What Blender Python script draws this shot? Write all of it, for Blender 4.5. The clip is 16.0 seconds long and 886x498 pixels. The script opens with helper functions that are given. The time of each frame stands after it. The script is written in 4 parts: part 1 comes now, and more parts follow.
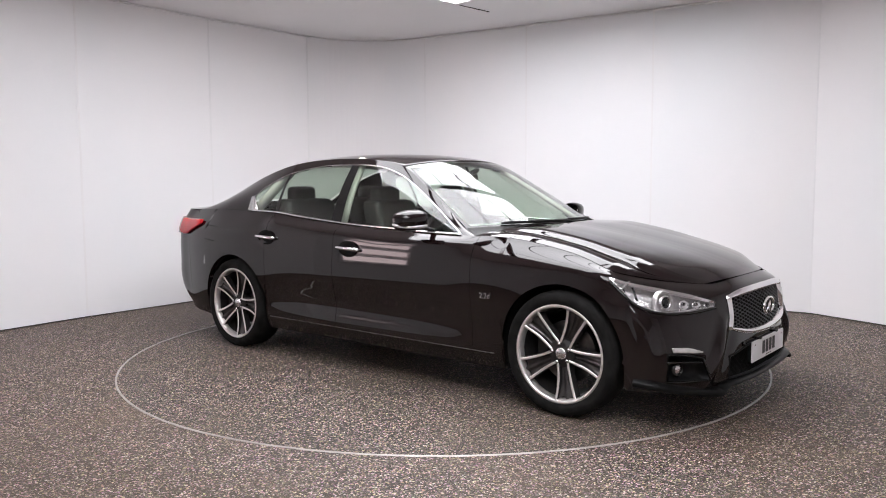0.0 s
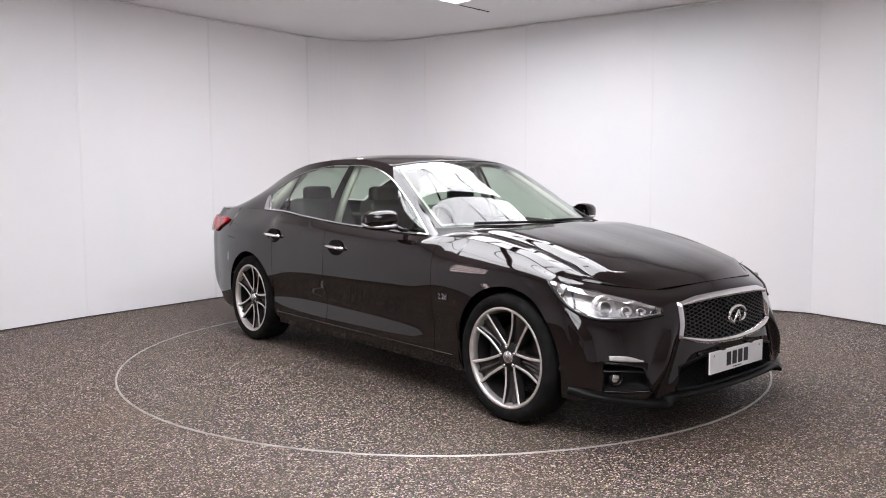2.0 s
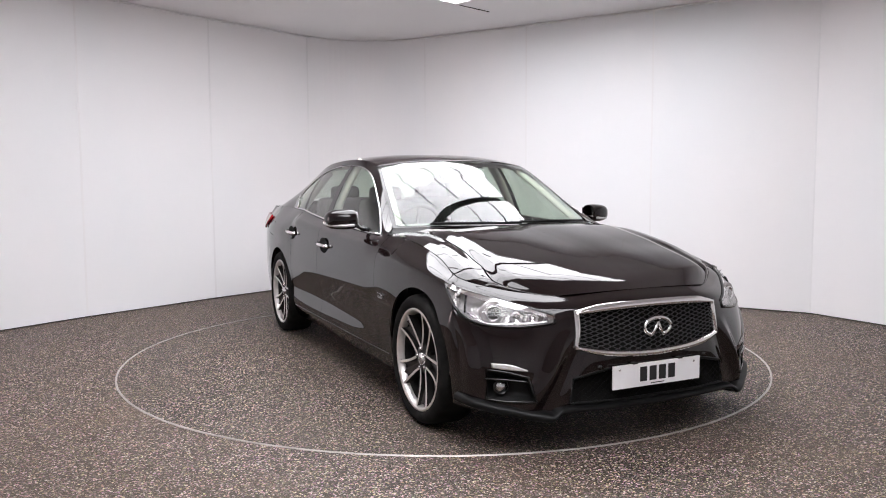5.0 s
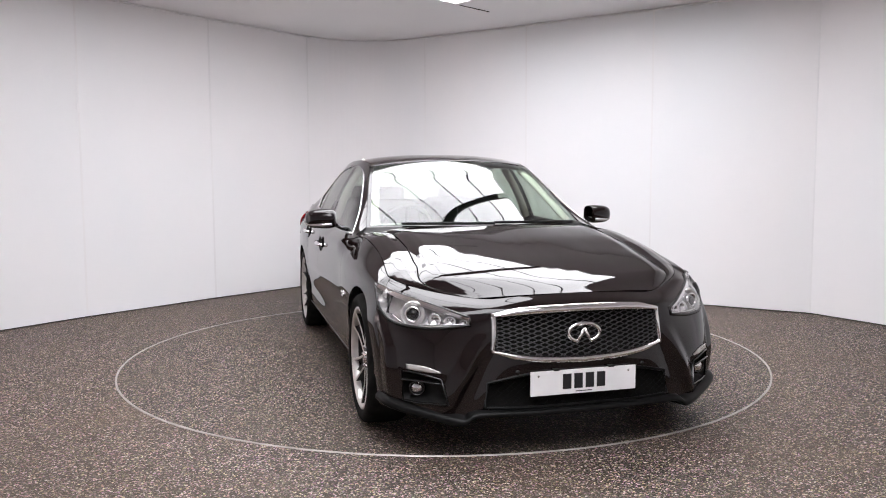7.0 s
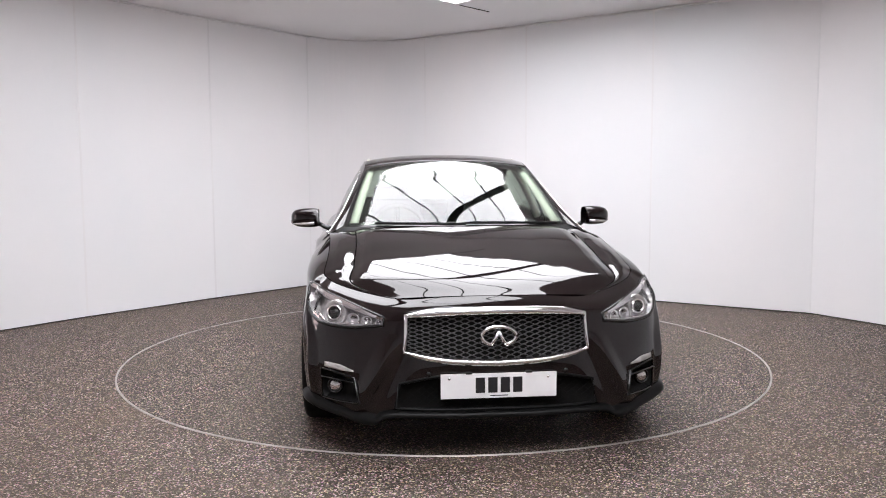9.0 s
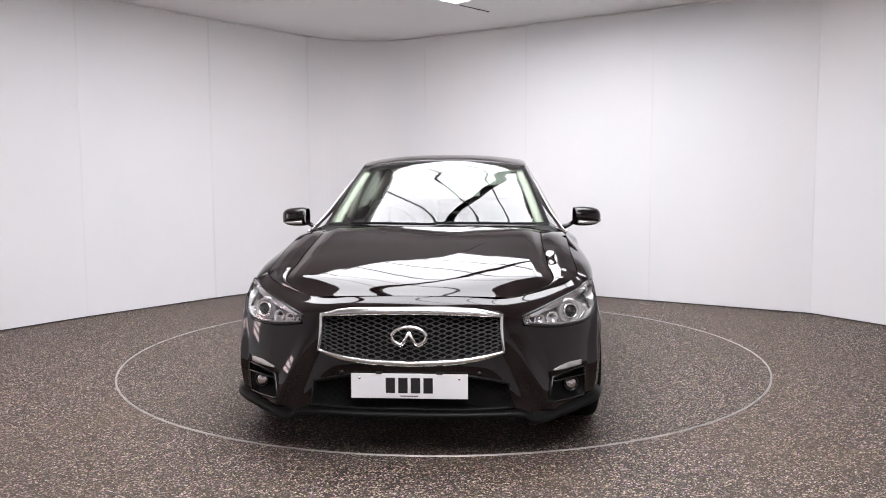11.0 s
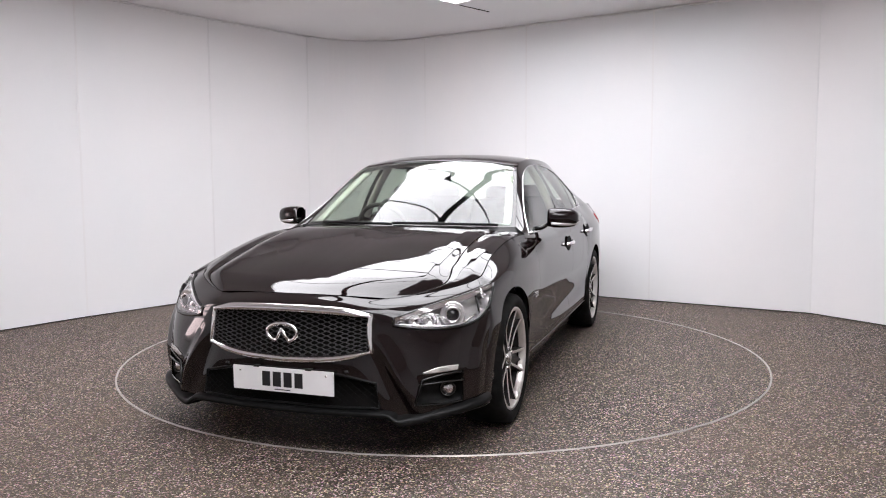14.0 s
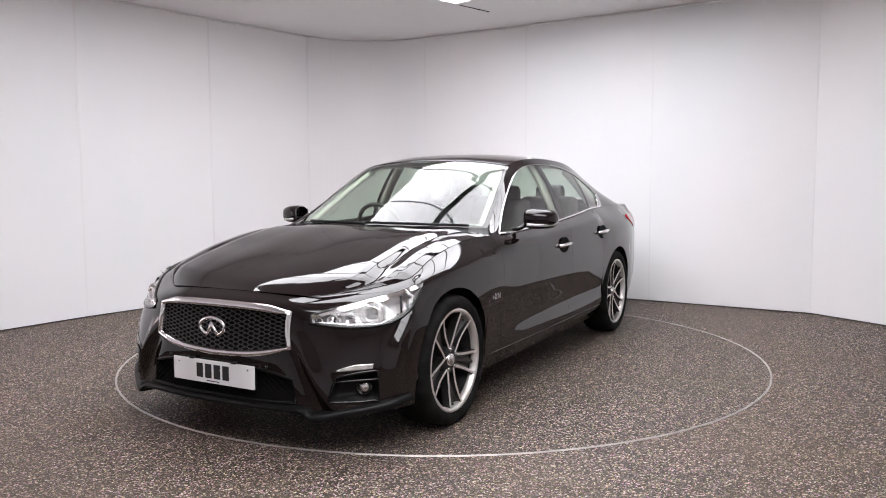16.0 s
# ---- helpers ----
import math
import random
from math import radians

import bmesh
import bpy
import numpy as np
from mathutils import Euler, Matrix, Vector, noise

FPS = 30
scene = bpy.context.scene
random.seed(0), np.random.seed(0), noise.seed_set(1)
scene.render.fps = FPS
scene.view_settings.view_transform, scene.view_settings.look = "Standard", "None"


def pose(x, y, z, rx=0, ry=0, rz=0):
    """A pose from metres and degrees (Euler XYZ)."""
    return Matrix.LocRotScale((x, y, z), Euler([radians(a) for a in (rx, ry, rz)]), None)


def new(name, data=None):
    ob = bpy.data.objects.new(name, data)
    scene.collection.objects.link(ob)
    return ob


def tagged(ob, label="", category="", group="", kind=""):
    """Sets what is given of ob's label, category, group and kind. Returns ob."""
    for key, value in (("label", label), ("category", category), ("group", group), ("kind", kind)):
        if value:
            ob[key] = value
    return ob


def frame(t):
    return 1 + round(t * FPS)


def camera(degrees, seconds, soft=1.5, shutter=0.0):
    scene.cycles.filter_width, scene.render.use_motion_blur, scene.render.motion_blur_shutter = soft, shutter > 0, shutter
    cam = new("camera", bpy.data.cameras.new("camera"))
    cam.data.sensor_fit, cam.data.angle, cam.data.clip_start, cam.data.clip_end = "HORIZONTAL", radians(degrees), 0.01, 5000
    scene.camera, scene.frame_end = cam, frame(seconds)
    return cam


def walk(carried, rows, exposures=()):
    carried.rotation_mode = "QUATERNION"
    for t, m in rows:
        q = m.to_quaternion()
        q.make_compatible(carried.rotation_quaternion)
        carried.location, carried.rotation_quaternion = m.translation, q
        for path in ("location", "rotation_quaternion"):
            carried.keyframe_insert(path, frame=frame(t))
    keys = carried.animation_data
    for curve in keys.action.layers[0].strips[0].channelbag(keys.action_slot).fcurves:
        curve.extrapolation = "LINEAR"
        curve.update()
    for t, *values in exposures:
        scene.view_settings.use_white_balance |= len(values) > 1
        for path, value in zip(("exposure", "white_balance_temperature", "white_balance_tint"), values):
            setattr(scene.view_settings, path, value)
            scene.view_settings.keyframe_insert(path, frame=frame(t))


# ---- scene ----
# ---- camera: it stands still on its tripod ----
cam = camera(59.24, 16.0, soft=1.05)
CAM = pose(0, 0, 1.244, 85.08, 0.29, 0)
walk(cam, [(0, CAM), (16.0, CAM)], exposures=[(0, 0.0, 6220, 13.5), (16.0, 0.0, 6220, 13.5)])

# ---- light: luminous ceiling over the turntable, added fill bank, wall lamp, their bounce ----
world = bpy.data.worlds.new("world")
scene.world = world
world.use_nodes = True
world.node_tree.nodes["Background"].inputs[0].default_value = (0.9, 0.92, 1.0, 1)
world.node_tree.nodes["Background"].inputs[1].default_value = 0.02
GLOW = 8.9         # ceiling diffusers
GLOW_WALL = 6.5    # strip lamps on the side wall

CENTRE = Vector((-0.002, 5.693, 0))    # axis of the turntable
RADIUS = 2.242
CEIL = 2.97


# ---- materials ----
def mat(name, base=(0.5, 0.5, 0.5), rough=0.5, metal=0.0, coat=0.0, spec=0.5, emit=0.0, trans=0.0, ior=1.5):
    m = bpy.data.materials.new(name)
    m.use_nodes = True
    b = m.node_tree.nodes["Principled BSDF"]
    b.inputs["Base Color"].default_value = (*base, 1)
    b.inputs["Roughness"].default_value = rough
    b.inputs["Metallic"].default_value = metal
    b.inputs["Coat Weight"].default_value = coat
    b.inputs["Coat Roughness"].default_value = 0.03
    b.inputs["Specular IOR Level"].default_value = spec
    b.inputs["IOR"].default_value = ior
    b.inputs["Transmission Weight"].default_value = trans
    if emit:
        b.inputs["Emission Color"].default_value = (*base, 1)
        b.inputs["Emission Strength"].default_value = emit
    return m


def nodes(m):
    return m.node_tree.nodes, m.node_tree.links, m.node_tree.nodes["Principled BSDF"]


def noise_colour(m, a, b, scale=3.0, detail=4.0, stretch=(1, 1, 1), rough=None, bump=0.0, bump_scale=60.0):
    """Two colours mixed by noise at one scale, roughness and relief at others."""
    n, l, p = nodes(m)
    co = n.new("ShaderNodeTexCoord")
    mp = n.new("ShaderNodeMapping")
    mp.inputs["Scale"].default_value = stretch
    l.new(co.outputs["Object"], mp.inputs["Vector"])
    t = n.new("ShaderNodeTexNoise")
    t.inputs["Scale"].default_value, t.inputs["Detail"].default_value = scale, detail
    l.new(mp.outputs["Vector"], t.inputs["Vector"])
    r = n.new("ShaderNodeValToRGB")
    r.color_ramp.elements[0].position, r.color_ramp.elements[1].position = 0.35, 0.65
    r.color_ramp.elements[0].color, r.color_ramp.elements[1].color = (*a, 1), (*b, 1)
    l.new(t.outputs["Fac"], r.inputs["Fac"])
    l.new(r.outputs["Color"], p.inputs["Base Color"])
    if rough:
        q = n.new("ShaderNodeMapRange")
        q.inputs["To Min"].default_value, q.inputs["To Max"].default_value = rough
        l.new(t.outputs["Fac"], q.inputs["Value"])
        l.new(q.outputs["Result"], p.inputs["Roughness"])
    if bump:
        t2 = n.new("ShaderNodeTexNoise")
        t2.inputs["Scale"].default_value = bump_scale
        l.new(co.outputs["Object"], t2.inputs["Vector"])
        bp = n.new("ShaderNodeBump")
        bp.inputs["Strength"].default_value, bp.inputs["Distance"].default_value = bump, 0.002
        l.new(t2.outputs["Fac"], bp.inputs["Height"])
        l.new(bp.outputs["Normal"], p.inputs["Normal"])
    return m


def granule_floor(name, tint, dirt, dirt_amount):
    """Stone granules bound in resin: every grain its own grey, tan, pink or green, over large soft stains."""
    m = mat(name, rough=0.6, spec=0.35)
    n, l, p = nodes(m)
    co = n.new("ShaderNodeTexCoord")
    v = n.new("ShaderNodeTexVoronoi")
    v.inputs["Scale"].default_value = 155
    l.new(co.outputs["Object"], v.inputs["Vector"])
    sep = n.new("ShaderNodeSeparateColor")
    l.new(v.outputs["Color"], sep.inputs["Color"])
    r = n.new("ShaderNodeValToRGB")
    e = r.color_ramp.elements
    e[0].position, e[0].color = 0.0, (0.005, 0.005, 0.005, 1)
    e[1].position, e[1].color = 0.935, (0.64, 0.61, 0.585, 1)
    for pos, c in ((0.26, (0.011, 0.011, 0.010)), (0.46, (0.037, 0.036, 0.034)), (0.60, (0.10, 0.095, 0.09)), (0.73, (0.20, 0.19, 0.18)), (0.86, (0.36, 0.345, 0.33))):
        k = e.new(pos)
        k.color = (*c, 1)
    r.color_ramp.interpolation = "CONSTANT"
    l.new(sep.outputs["Red"], r.inputs["Fac"])
    hs = n.new("ShaderNodeMix")
    hs.data_type, hs.blend_type = "RGBA", "OVERLAY"
    hs.inputs["Factor"].default_value = 0.40
    l.new(r.outputs["Color"], hs.inputs["A"])
    l.new(v.outputs["Color"], hs.inputs["B"])
    st = n.new("ShaderNodeTexNoise")
    st.inputs["Scale"].default_value, st.inputs["Detail"].default_value = 0.9, 5
    l.new(co.outputs["Object"], st.inputs["Vector"])
    sr = n.new("ShaderNodeMapRange")
    sr.inputs["From Min"].default_value, sr.inputs["From Max"].default_value = 0.4, 0.7
    sr.inputs["To Min"].default_value, sr.inputs["To Max"].default_value = dirt_amount * 0.3, dirt_amount
    l.new(st.outputs["Fac"], sr.inputs["Value"])
    mx = n.new("ShaderNodeMix")
    mx.data_type = "RGBA"
    l.new(sr.outputs["Result"], mx.inputs["Factor"])
    mul = n.new("ShaderNodeMix")
    mul.data_type, mul.blend_type = "RGBA", "MULTIPLY"
    mul.inputs["Factor"].default_value = 1.0
    l.new(hs.outputs["Result"], mul.inputs["A"])
    mul.inputs["B"].default_value = (*tint, 1)
    l.new(mul.outputs["Result"], mx.inputs["A"])
    mx.inputs["B"].default_value = (*dirt, 1)
    l.new(mx.outputs["Result"], p.inputs["Base Color"])
    bp = n.new("ShaderNodeBump")
    bp.inputs["Strength"].default_value, bp.inputs["Distance"].default_value = 0.7, 0.004
    l.new(v.outputs["Distance"], bp.inputs["Height"])
    bp.invert = True
    l.new(bp.outputs["Normal"], p.inputs["Normal"])
    return m


M_FLOOR = granule_floor("floor_granules", (0.92, 0.93, 0.86), (0.125, 0.084, 0.050), 0.46)
M_DISC = granule_floor("turntable_granules", (0.86, 0.85, 0.76), (0.090, 0.072, 0.048), 0.5)
M_WALL = noise_colour(mat("wall_board", rough=0.38), (0.845, 0.855, 0.87), (0.895, 0.875, 0.88), 0.7, 4, (1, 1, 0.4), (0.32, 0.45), 0.08, 14)
M_CEIL = noise_colour(mat("ceiling_board", rough=0.6), (0.88, 0.87, 0.875), (0.90, 0.89, 0.895), 0.8, 4, (1, 1, 1), None, 0.1, 30)
M_JOINT = noise_colour(mat("joint_strip", rough=0.4), (0.80, 0.79, 0.80), (0.88, 0.87, 0.87), 6, 3, (1, 1, 0.1))
M_GAP = mat("shadow_gap", (0.06, 0.055, 0.055), 0.8)
M_EDGE = noise_colour(mat("aluminium_edge", rough=0.45, metal=0.7), (0.36, 0.34, 0.32), (0.52, 0.5, 0.48), 9, 4)
M_GLOW = mat("diffuser", (1.0, 0.985, 0.97), 0.6, emit=GLOW)
M_STRIP = mat("strip_lamp", (1.0, 0.80, 0.77), 0.6, emit=GLOW_WALL)
M_BEAM = noise_colour(mat("beam_paint", rough=0.6), (0.03, 0.03, 0.032), (0.05, 0.05, 0.052), 4)

M_PAINT = noise_colour(mat("black_paint", rough=0.5, coat=1.0, spec=0.0), (0.0056, 0.0030, 0.0031), (0.0070, 0.0039, 0.0040), 2.0)
M_GLOSS = mat("gloss_black_trim", (0.006, 0.006, 0.006), 0.12)
M_BLACK = noise_colour(mat("black_plastic", rough=0.5, spec=0.2), (0.004, 0.004, 0.004), (0.008, 0.008, 0.008), 40, 3, bump=0.2, bump_scale=400)
M_DARK = noise_colour(mat("dark_liner", rough=0.9, spec=0.15), (0.004, 0.004, 0.004), (0.008, 0.0075, 0.007), 12)
M_CHROME = noise_colour(mat("chrome", rough=0.09, metal=1.0), (0.76, 0.75, 0.76), (0.84, 0.83, 0.83), 5)
M_SATIN = noise_colour(mat("satin_chrome", rough=0.24, metal=1.0), (0.6, 0.59, 0.6), (0.68, 0.67, 0.67), 8)
M_RIM = noise_colour(mat("machined_alloy", rough=0.34, metal=0.75), (0.66, 0.63, 0.61), (0.76, 0.73, 0.71), 20)
M_WEB = noise_colour(mat("polished_grey_alloy", rough=0.3, metal=0.85), (0.06, 0.056, 0.055), (0.11, 0.104, 0.102), 14)
M_POCKET = noise_colour(mat("dark_alloy", rough=0.5, metal=0.15, spec=0.3), (0.012, 0.011, 0.011), (0.024, 0.022, 0.021), 14)
M_TYRE = noise_colour(mat("rubber", rough=0.85, spec=0.12), (0.007, 0.0068, 0.0065), (0.014, 0.0135, 0.013), 18, 4, bump=0.25, bump_scale=120)
M_STEEL = noise_colour(mat("brake_steel", rough=0.35, metal=1.0), (0.13, 0.125, 0.12), (0.2, 0.19, 0.185), 30)
M_LIP = noise_colour(mat("satin_black_lip", rough=0.42, spec=0.16), (0.004, 0.004, 0.004), (0.006, 0.006, 0.006), 20)
M_GLASS = mat("window_glass", (0.9, 0.95, 0.91), 0.0, trans=1.0, ior=1.1, spec=0.5)
M_LENS = mat("clear_lens", (0.97, 0.97, 0.98), 0.02, trans=1.0, ior=1.12)
M_RED = mat("red_lens", (0.42, 0.012, 0.018), 0.12, coat=0.4, spec=0.3)
M_LAMP = noise_colour(mat("lamp_reflector", rough=0.25, metal=0.6), (0.56, 0.545, 0.54), (0.72, 0.70, 0.695), 25)
n_, l_, p_ = nodes(M_LAMP)
tc_ = n_.new("ShaderNodeTexCoord")
vo_ = n_.new("ShaderNodeTexVoronoi")
vo_.inputs["Scale"].default_value = 90
bp_ = n_.new("ShaderNodeBump")
bp_.inputs["Strength"].default_value, bp_.inputs["Distance"].default_value = 0.45, 0.005
l_.new(tc_.outputs["Object"], vo_.inputs["Vector"])
l_.new(vo_.outputs["Distance"], bp_.inputs["Height"])
l_.new(bp_.outputs["Normal"], p_.inputs["Normal"])
M_LEATHER = noise_colour(mat("dark_leather", rough=0.5), (0.017, 0.0155, 0.015), (0.027, 0.025, 0.024), 8, bump=0.3, bump_scale=250)
M_CREAM = noise_colour(mat("pale_trim", rough=0.75), (0.50, 0.49, 0.44), (0.56, 0.55, 0.5), 6, bump=0.1, bump_scale=200)
M_PLATE = noise_colour(mat("plate_white", rough=0.3), (0.84, 0.83, 0.84), (0.88, 0.87, 0.88), 10)
M_MESH = mat("mesh_satin", (0.05, 0.048, 0.05), 0.3, metal=0.3, spec=0.6)
M_INK = mat("plate_ink", (0.012, 0.012, 0.014), 0.4)
M_AMBER = mat("amber_lens", (0.6, 0.25, 0.08), 0.1, coat=0.5)

# clear panes: a thin reflecting sheet over a straight-through view
for gm, tint, gl in ((M_GLASS, (0.74, 0.83, 0.75), 0.062), (M_LENS, (0.95, 0.95, 0.96), 0.05)):
    n_, l_ = gm.node_tree.nodes, gm.node_tree.links
    n_.clear()
    out_ = n_.new("ShaderNodeOutputMaterial")
    mix_ = n_.new("ShaderNodeMixShader")
    tr_ = n_.new("ShaderNodeBsdfTransparent")
    tr_.inputs["Color"].default_value = (*tint, 1)
    gs_ = n_.new("ShaderNodeBsdfGlossy")
    gs_.inputs["Roughness"].default_value = 0.005
    lw_ = n_.new("ShaderNodeLayerWeight")
    lw_.inputs["Blend"].default_value = 0.5
    pw_ = n_.new("ShaderNodeMath")
    pw_.operation = "POWER"
    pw_.inputs[1].default_value = 4.0
    l_.new(lw_.outputs["Facing"], pw_.inputs[0])
    mr_ = n_.new("ShaderNodeMapRange")
    mr_.inputs["To Min"].default_value, mr_.inputs["To Max"].default_value = gl, 1.0
    l_.new(pw_.outputs["Value"], mr_.inputs["Value"])
    l_.new(mr_.outputs["Result"], mix_.inputs["Fac"])
    l_.new(tr_.outputs["BSDF"], mix_.inputs[1])
    l_.new(gs_.outputs["BSDF"], mix_.inputs[2])
    l_.new(mix_.outputs["Shader"], out_.inputs["Surface"])


# ---- mesh helpers ----
def mesh_of(name, verts, faces, material, parent=None, label="", smooth=True, outward=None):
    me = bpy.data.meshes.new(name)
    me.from_pydata([tuple(v) for v in verts], [], faces)
    if outward is not None and len(me.polygons):
        s_ = 0.0
        for p_ in me.polygons:
            s_ += p_.normal.dot(p_.center - Vector(outward)) * p_.area
        if s_ < 0:
            me.flip_normals()
    me.materials.append(material)
    if smooth:
        me.polygons.foreach_set("use_smooth", [True] * len(me.polygons))
    me.update()
    ob = new(name, me)
    ob.parent = parent
    if label:
        ob["label"] = label
    return ob


def part(name, bm, material, parent, label="", smooth=False):
    me = bpy.data.meshes.new(name)
    bmesh.ops.recalc_face_normals(bm, faces=bm.faces[:])
    bm.to_mesh(me)
    bm.free()
    me.materials.append(material)
    if smooth:
        me.polygons.foreach_set("use_smooth", [True] * len(me.polygons))
    ob = new(name, me)
    ob.parent = parent
    if label:
        ob["label"] = label
    return ob


def bevel_box(a, b, r=0.0, seg=2):
    bm = bmesh.new()
    bmesh.ops.create_cube(bm, size=1)
    for v in bm.verts:
        v.co = Vector([(a[i] + b[i]) / 2 + v.co[i] * (b[i] - a[i]) for i in range(3)])
    if r:
        bmesh.ops.bevel(bm, geom=bm.edges[:], offset=r, segments=seg, profile=0.6, affect="EDGES")
    return bm


def prism(pts, z0, z1):
    """An upright prism over a plan polygon."""
    bm = bmesh.new()
    lo = [bm.verts.new((x, y, z0)) for x, y in pts]
    hi = [bm.verts.new((x, y, z1)) for x, y in pts]
    bm.faces.new(lo)
    bm.faces.new(hi)
    k = len(pts)
    for i in range(k):
        bm.faces.new((lo[i], lo[(i + 1) % k], hi[(i + 1) % k], hi[i]))
    return bm


def grid_faces(nu, nv, keep=None, wrap=False):
    f = []
    for i in range(nu if wrap else nu - 1):
        for j in range(nv - 1):
            a, b = i * nv + j, ((i + 1) % nu) * nv + j
            if keep is None or keep(i, j):
                f.append((a, b, b + 1, a + 1))
    return f


def lathe(profile, axis="y", n=48):
    """Turn a profile of (radius, along) about an axis; returns verts, faces."""
    v = []
    for i in range(n):
        a = 2 * math.pi * i / n
        for r, h in profile:
            v.append((r * math.cos(a), h, r * math.sin(a)) if axis == "y" else (r * math.cos(a), r * math.sin(a), h))
    return v, grid_faces(n, len(profile), wrap=True)


def tube(name, path, radius, material, parent, closed=False, flat=1.0, n=8, label=""):
    """A round or flattened bar along a path of points."""
    path = [Vector(p) for p in path]
    k = len(path)
    v = []
    for i, p in enumerate(path):
        a = path[(i - 1) % k] if (closed or i) else p
        b = path[(i + 1) % k] if (closed or i < k - 1) else p
        t = (b - a).normalized()
        side = t.cross(Vector((0, 0, 1)))
        side = side.normalized() if side.length > 1e-4 else Vector((0, 1, 0))
        up = side.cross(t).normalized()
        for j in range(n):
            q = 2 * math.pi * j / n
            v.append(p + side * (radius * math.cos(q)) + up * (radius * flat * math.sin(q)))
    f = []
    for i in range(k if closed else k - 1):
        for j in range(n):
            a, b = i * n, ((i + 1) % k) * n
            f.append((a + j, a + (j + 1) % n, b + (j + 1) % n, b + j))
    if not closed:
        f += [tuple(range(n)), tuple(range((k - 1) * n, k * n))[::-1]]
    bm = bmesh.new()
    bv = [bm.verts.new(p) for p in v]
    for q in f:
        bm.faces.new([bv[i] for i in q])
    return part(name, bm, material, parent, label, smooth=True)


def cr(p0, p1, p2, p3, t):
    return 0.5 * (2 * p1 + (p2 - p0) * t + (2 * p0 - 5 * p1 + 4 * p2 - p3) * t * t + (3 * p1 - p0 - 3 * p2 + p3) * t ** 3)


def spline(pts, t):
    """A smooth curve through evenly numbered points."""
    pts = np.asarray(pts, float)
    k = len(pts)
    t = min(max(t, 0.0), k - 1 - 1e-9)
    i = int(t)
    g = lambda j: pts[j] if 0 <= j < k else (2 * pts[0] - pts[1] if j < 0 else 2 * pts[-1] - pts[-2])
    return cr(g(i - 1), g(i), g(i + 1), g(i + 2), t - i)


def resample(pts, n, closed=False):
    """A smooth curve through the points at n even steps."""
    pts = [np.asarray(p, float) for p in pts]
    if closed:
        k = len(pts)
        out = []
        for i in range(n):
            t = i * k / n
            j = int(t)
            out.append(cr(pts[(j - 1) % k], pts[j % k], pts[(j + 1) % k], pts[(j + 2) % k], t - j))
        return out
    return [spline(pts, i * (len(pts) - 1) / (n - 1)) for i in range(n)]


def inside(poly, x, y):
    c = False
    k = len(poly)
    for i in range(k):
        (x0, y0), (x1, y1) = poly[i], poly[(i + 1) % k]
        if (y0 > y) != (y1 > y) and x < (x1 - x0) * (y - y0) / (y1 - y0) + x0:
            c = not c
    return c

# ---- the room: boarded walls round a turntable, open plan closed behind the camera ----
CORNER = [(-1.6, 9.37), (-1.37, 9.57), (-1.13, 9.68), (-0.90, 9.72), (-0.66, 9.70), (-0.43, 9.63), (-0.21, 9.51)]
CORNER = [tuple(p) for p in resample(CORNER, 25)]
LEFT = [(-3.757, 6.518), (-3.323, 7.196), (-2.46, 8.352), (-1.6, 9.37)]
RIGHT = [(-0.21, 9.51), (0.93, 8.785), (2.13, 8.01), (3.414, 7.18), (3.764, 6.543)]
BACK = [(3.764, 6.543), (4.35, 5.2), (4.6, 3.0), (4.4, 0.0), (3.4, -2.4), (-3.4, -2.4), (-4.4, 0.0), (-4.6, 3.0), (-4.35, 5.2), (-3.757, 6.518)]


def wall_stretch(name, pts, label):
    """A stretch of wall: a thick backing, and one board between every two joints."""
    k = len(pts)
    mid = Vector((0, 4.5, 0))
    nrm = []
    for i in range(k):
        a, b = Vector(pts[max(i - 1, 0)]), Vector(pts[min(i + 1, k - 1)])
        d = (b - a).normalized()
        q = Vector((d.y, -d.x))
        if q.dot(Vector(pts[i]) - mid.xy) < 0:
            q = -q
        nrm.append(q)
    out = lambda i, d: (pts[i][0] + nrm[i].x * d, pts[i][1] + nrm[i].y * d)
    ring = [out(i, 0.03) for i in range(k)] + [out(i, 0.15) for i in range(k)][::-1]
    wall = part(name, prism(ring, 0, CEIL + 0.1), M_GAP, None)
    tagged(wall, label, kind="structure")
    return wall, out


def boards(wall, pts, out, groups):
    for a, b in groups:
        idx = list(range(a, b + 1))
        ring = [out(i, 0.0) for i in idx] + [out(i, 0.028) for i in idx][::-1]
        # the boards keep a narrow joint at each side
        for j, o in ((0, 1), (len(idx) - 1, -1)):
            for e in (j, len(ring) - 1 - j):
                d = Vector(ring[e + o if e == j else e - o]) - Vector(ring[e])
                ring[e] = tuple(Vector(ring[e]) + d.normalized() * 0.0012)
        part("board", prism(ring, 0.012, CEIL), M_WALL, wall)
    for i in {g[0] for g in groups} | {groups[-1][1]}:
        x, y = out(i, -0.002)
        x2, y2 = out(i, 0.02)
        d = Vector((x2 - x, y2 - y)).normalized()
        s = Vector((d.y, -d.x)) * 0.009
        part("joint_strip", prism([(x + s.x, y + s.y), (x - s.x, y - s.y), (x2 - s.x, y2 - s.y), (x2 + s.x, y2 + s.y)], 0.014, CEIL - 0.002), M_JOINT, wall)


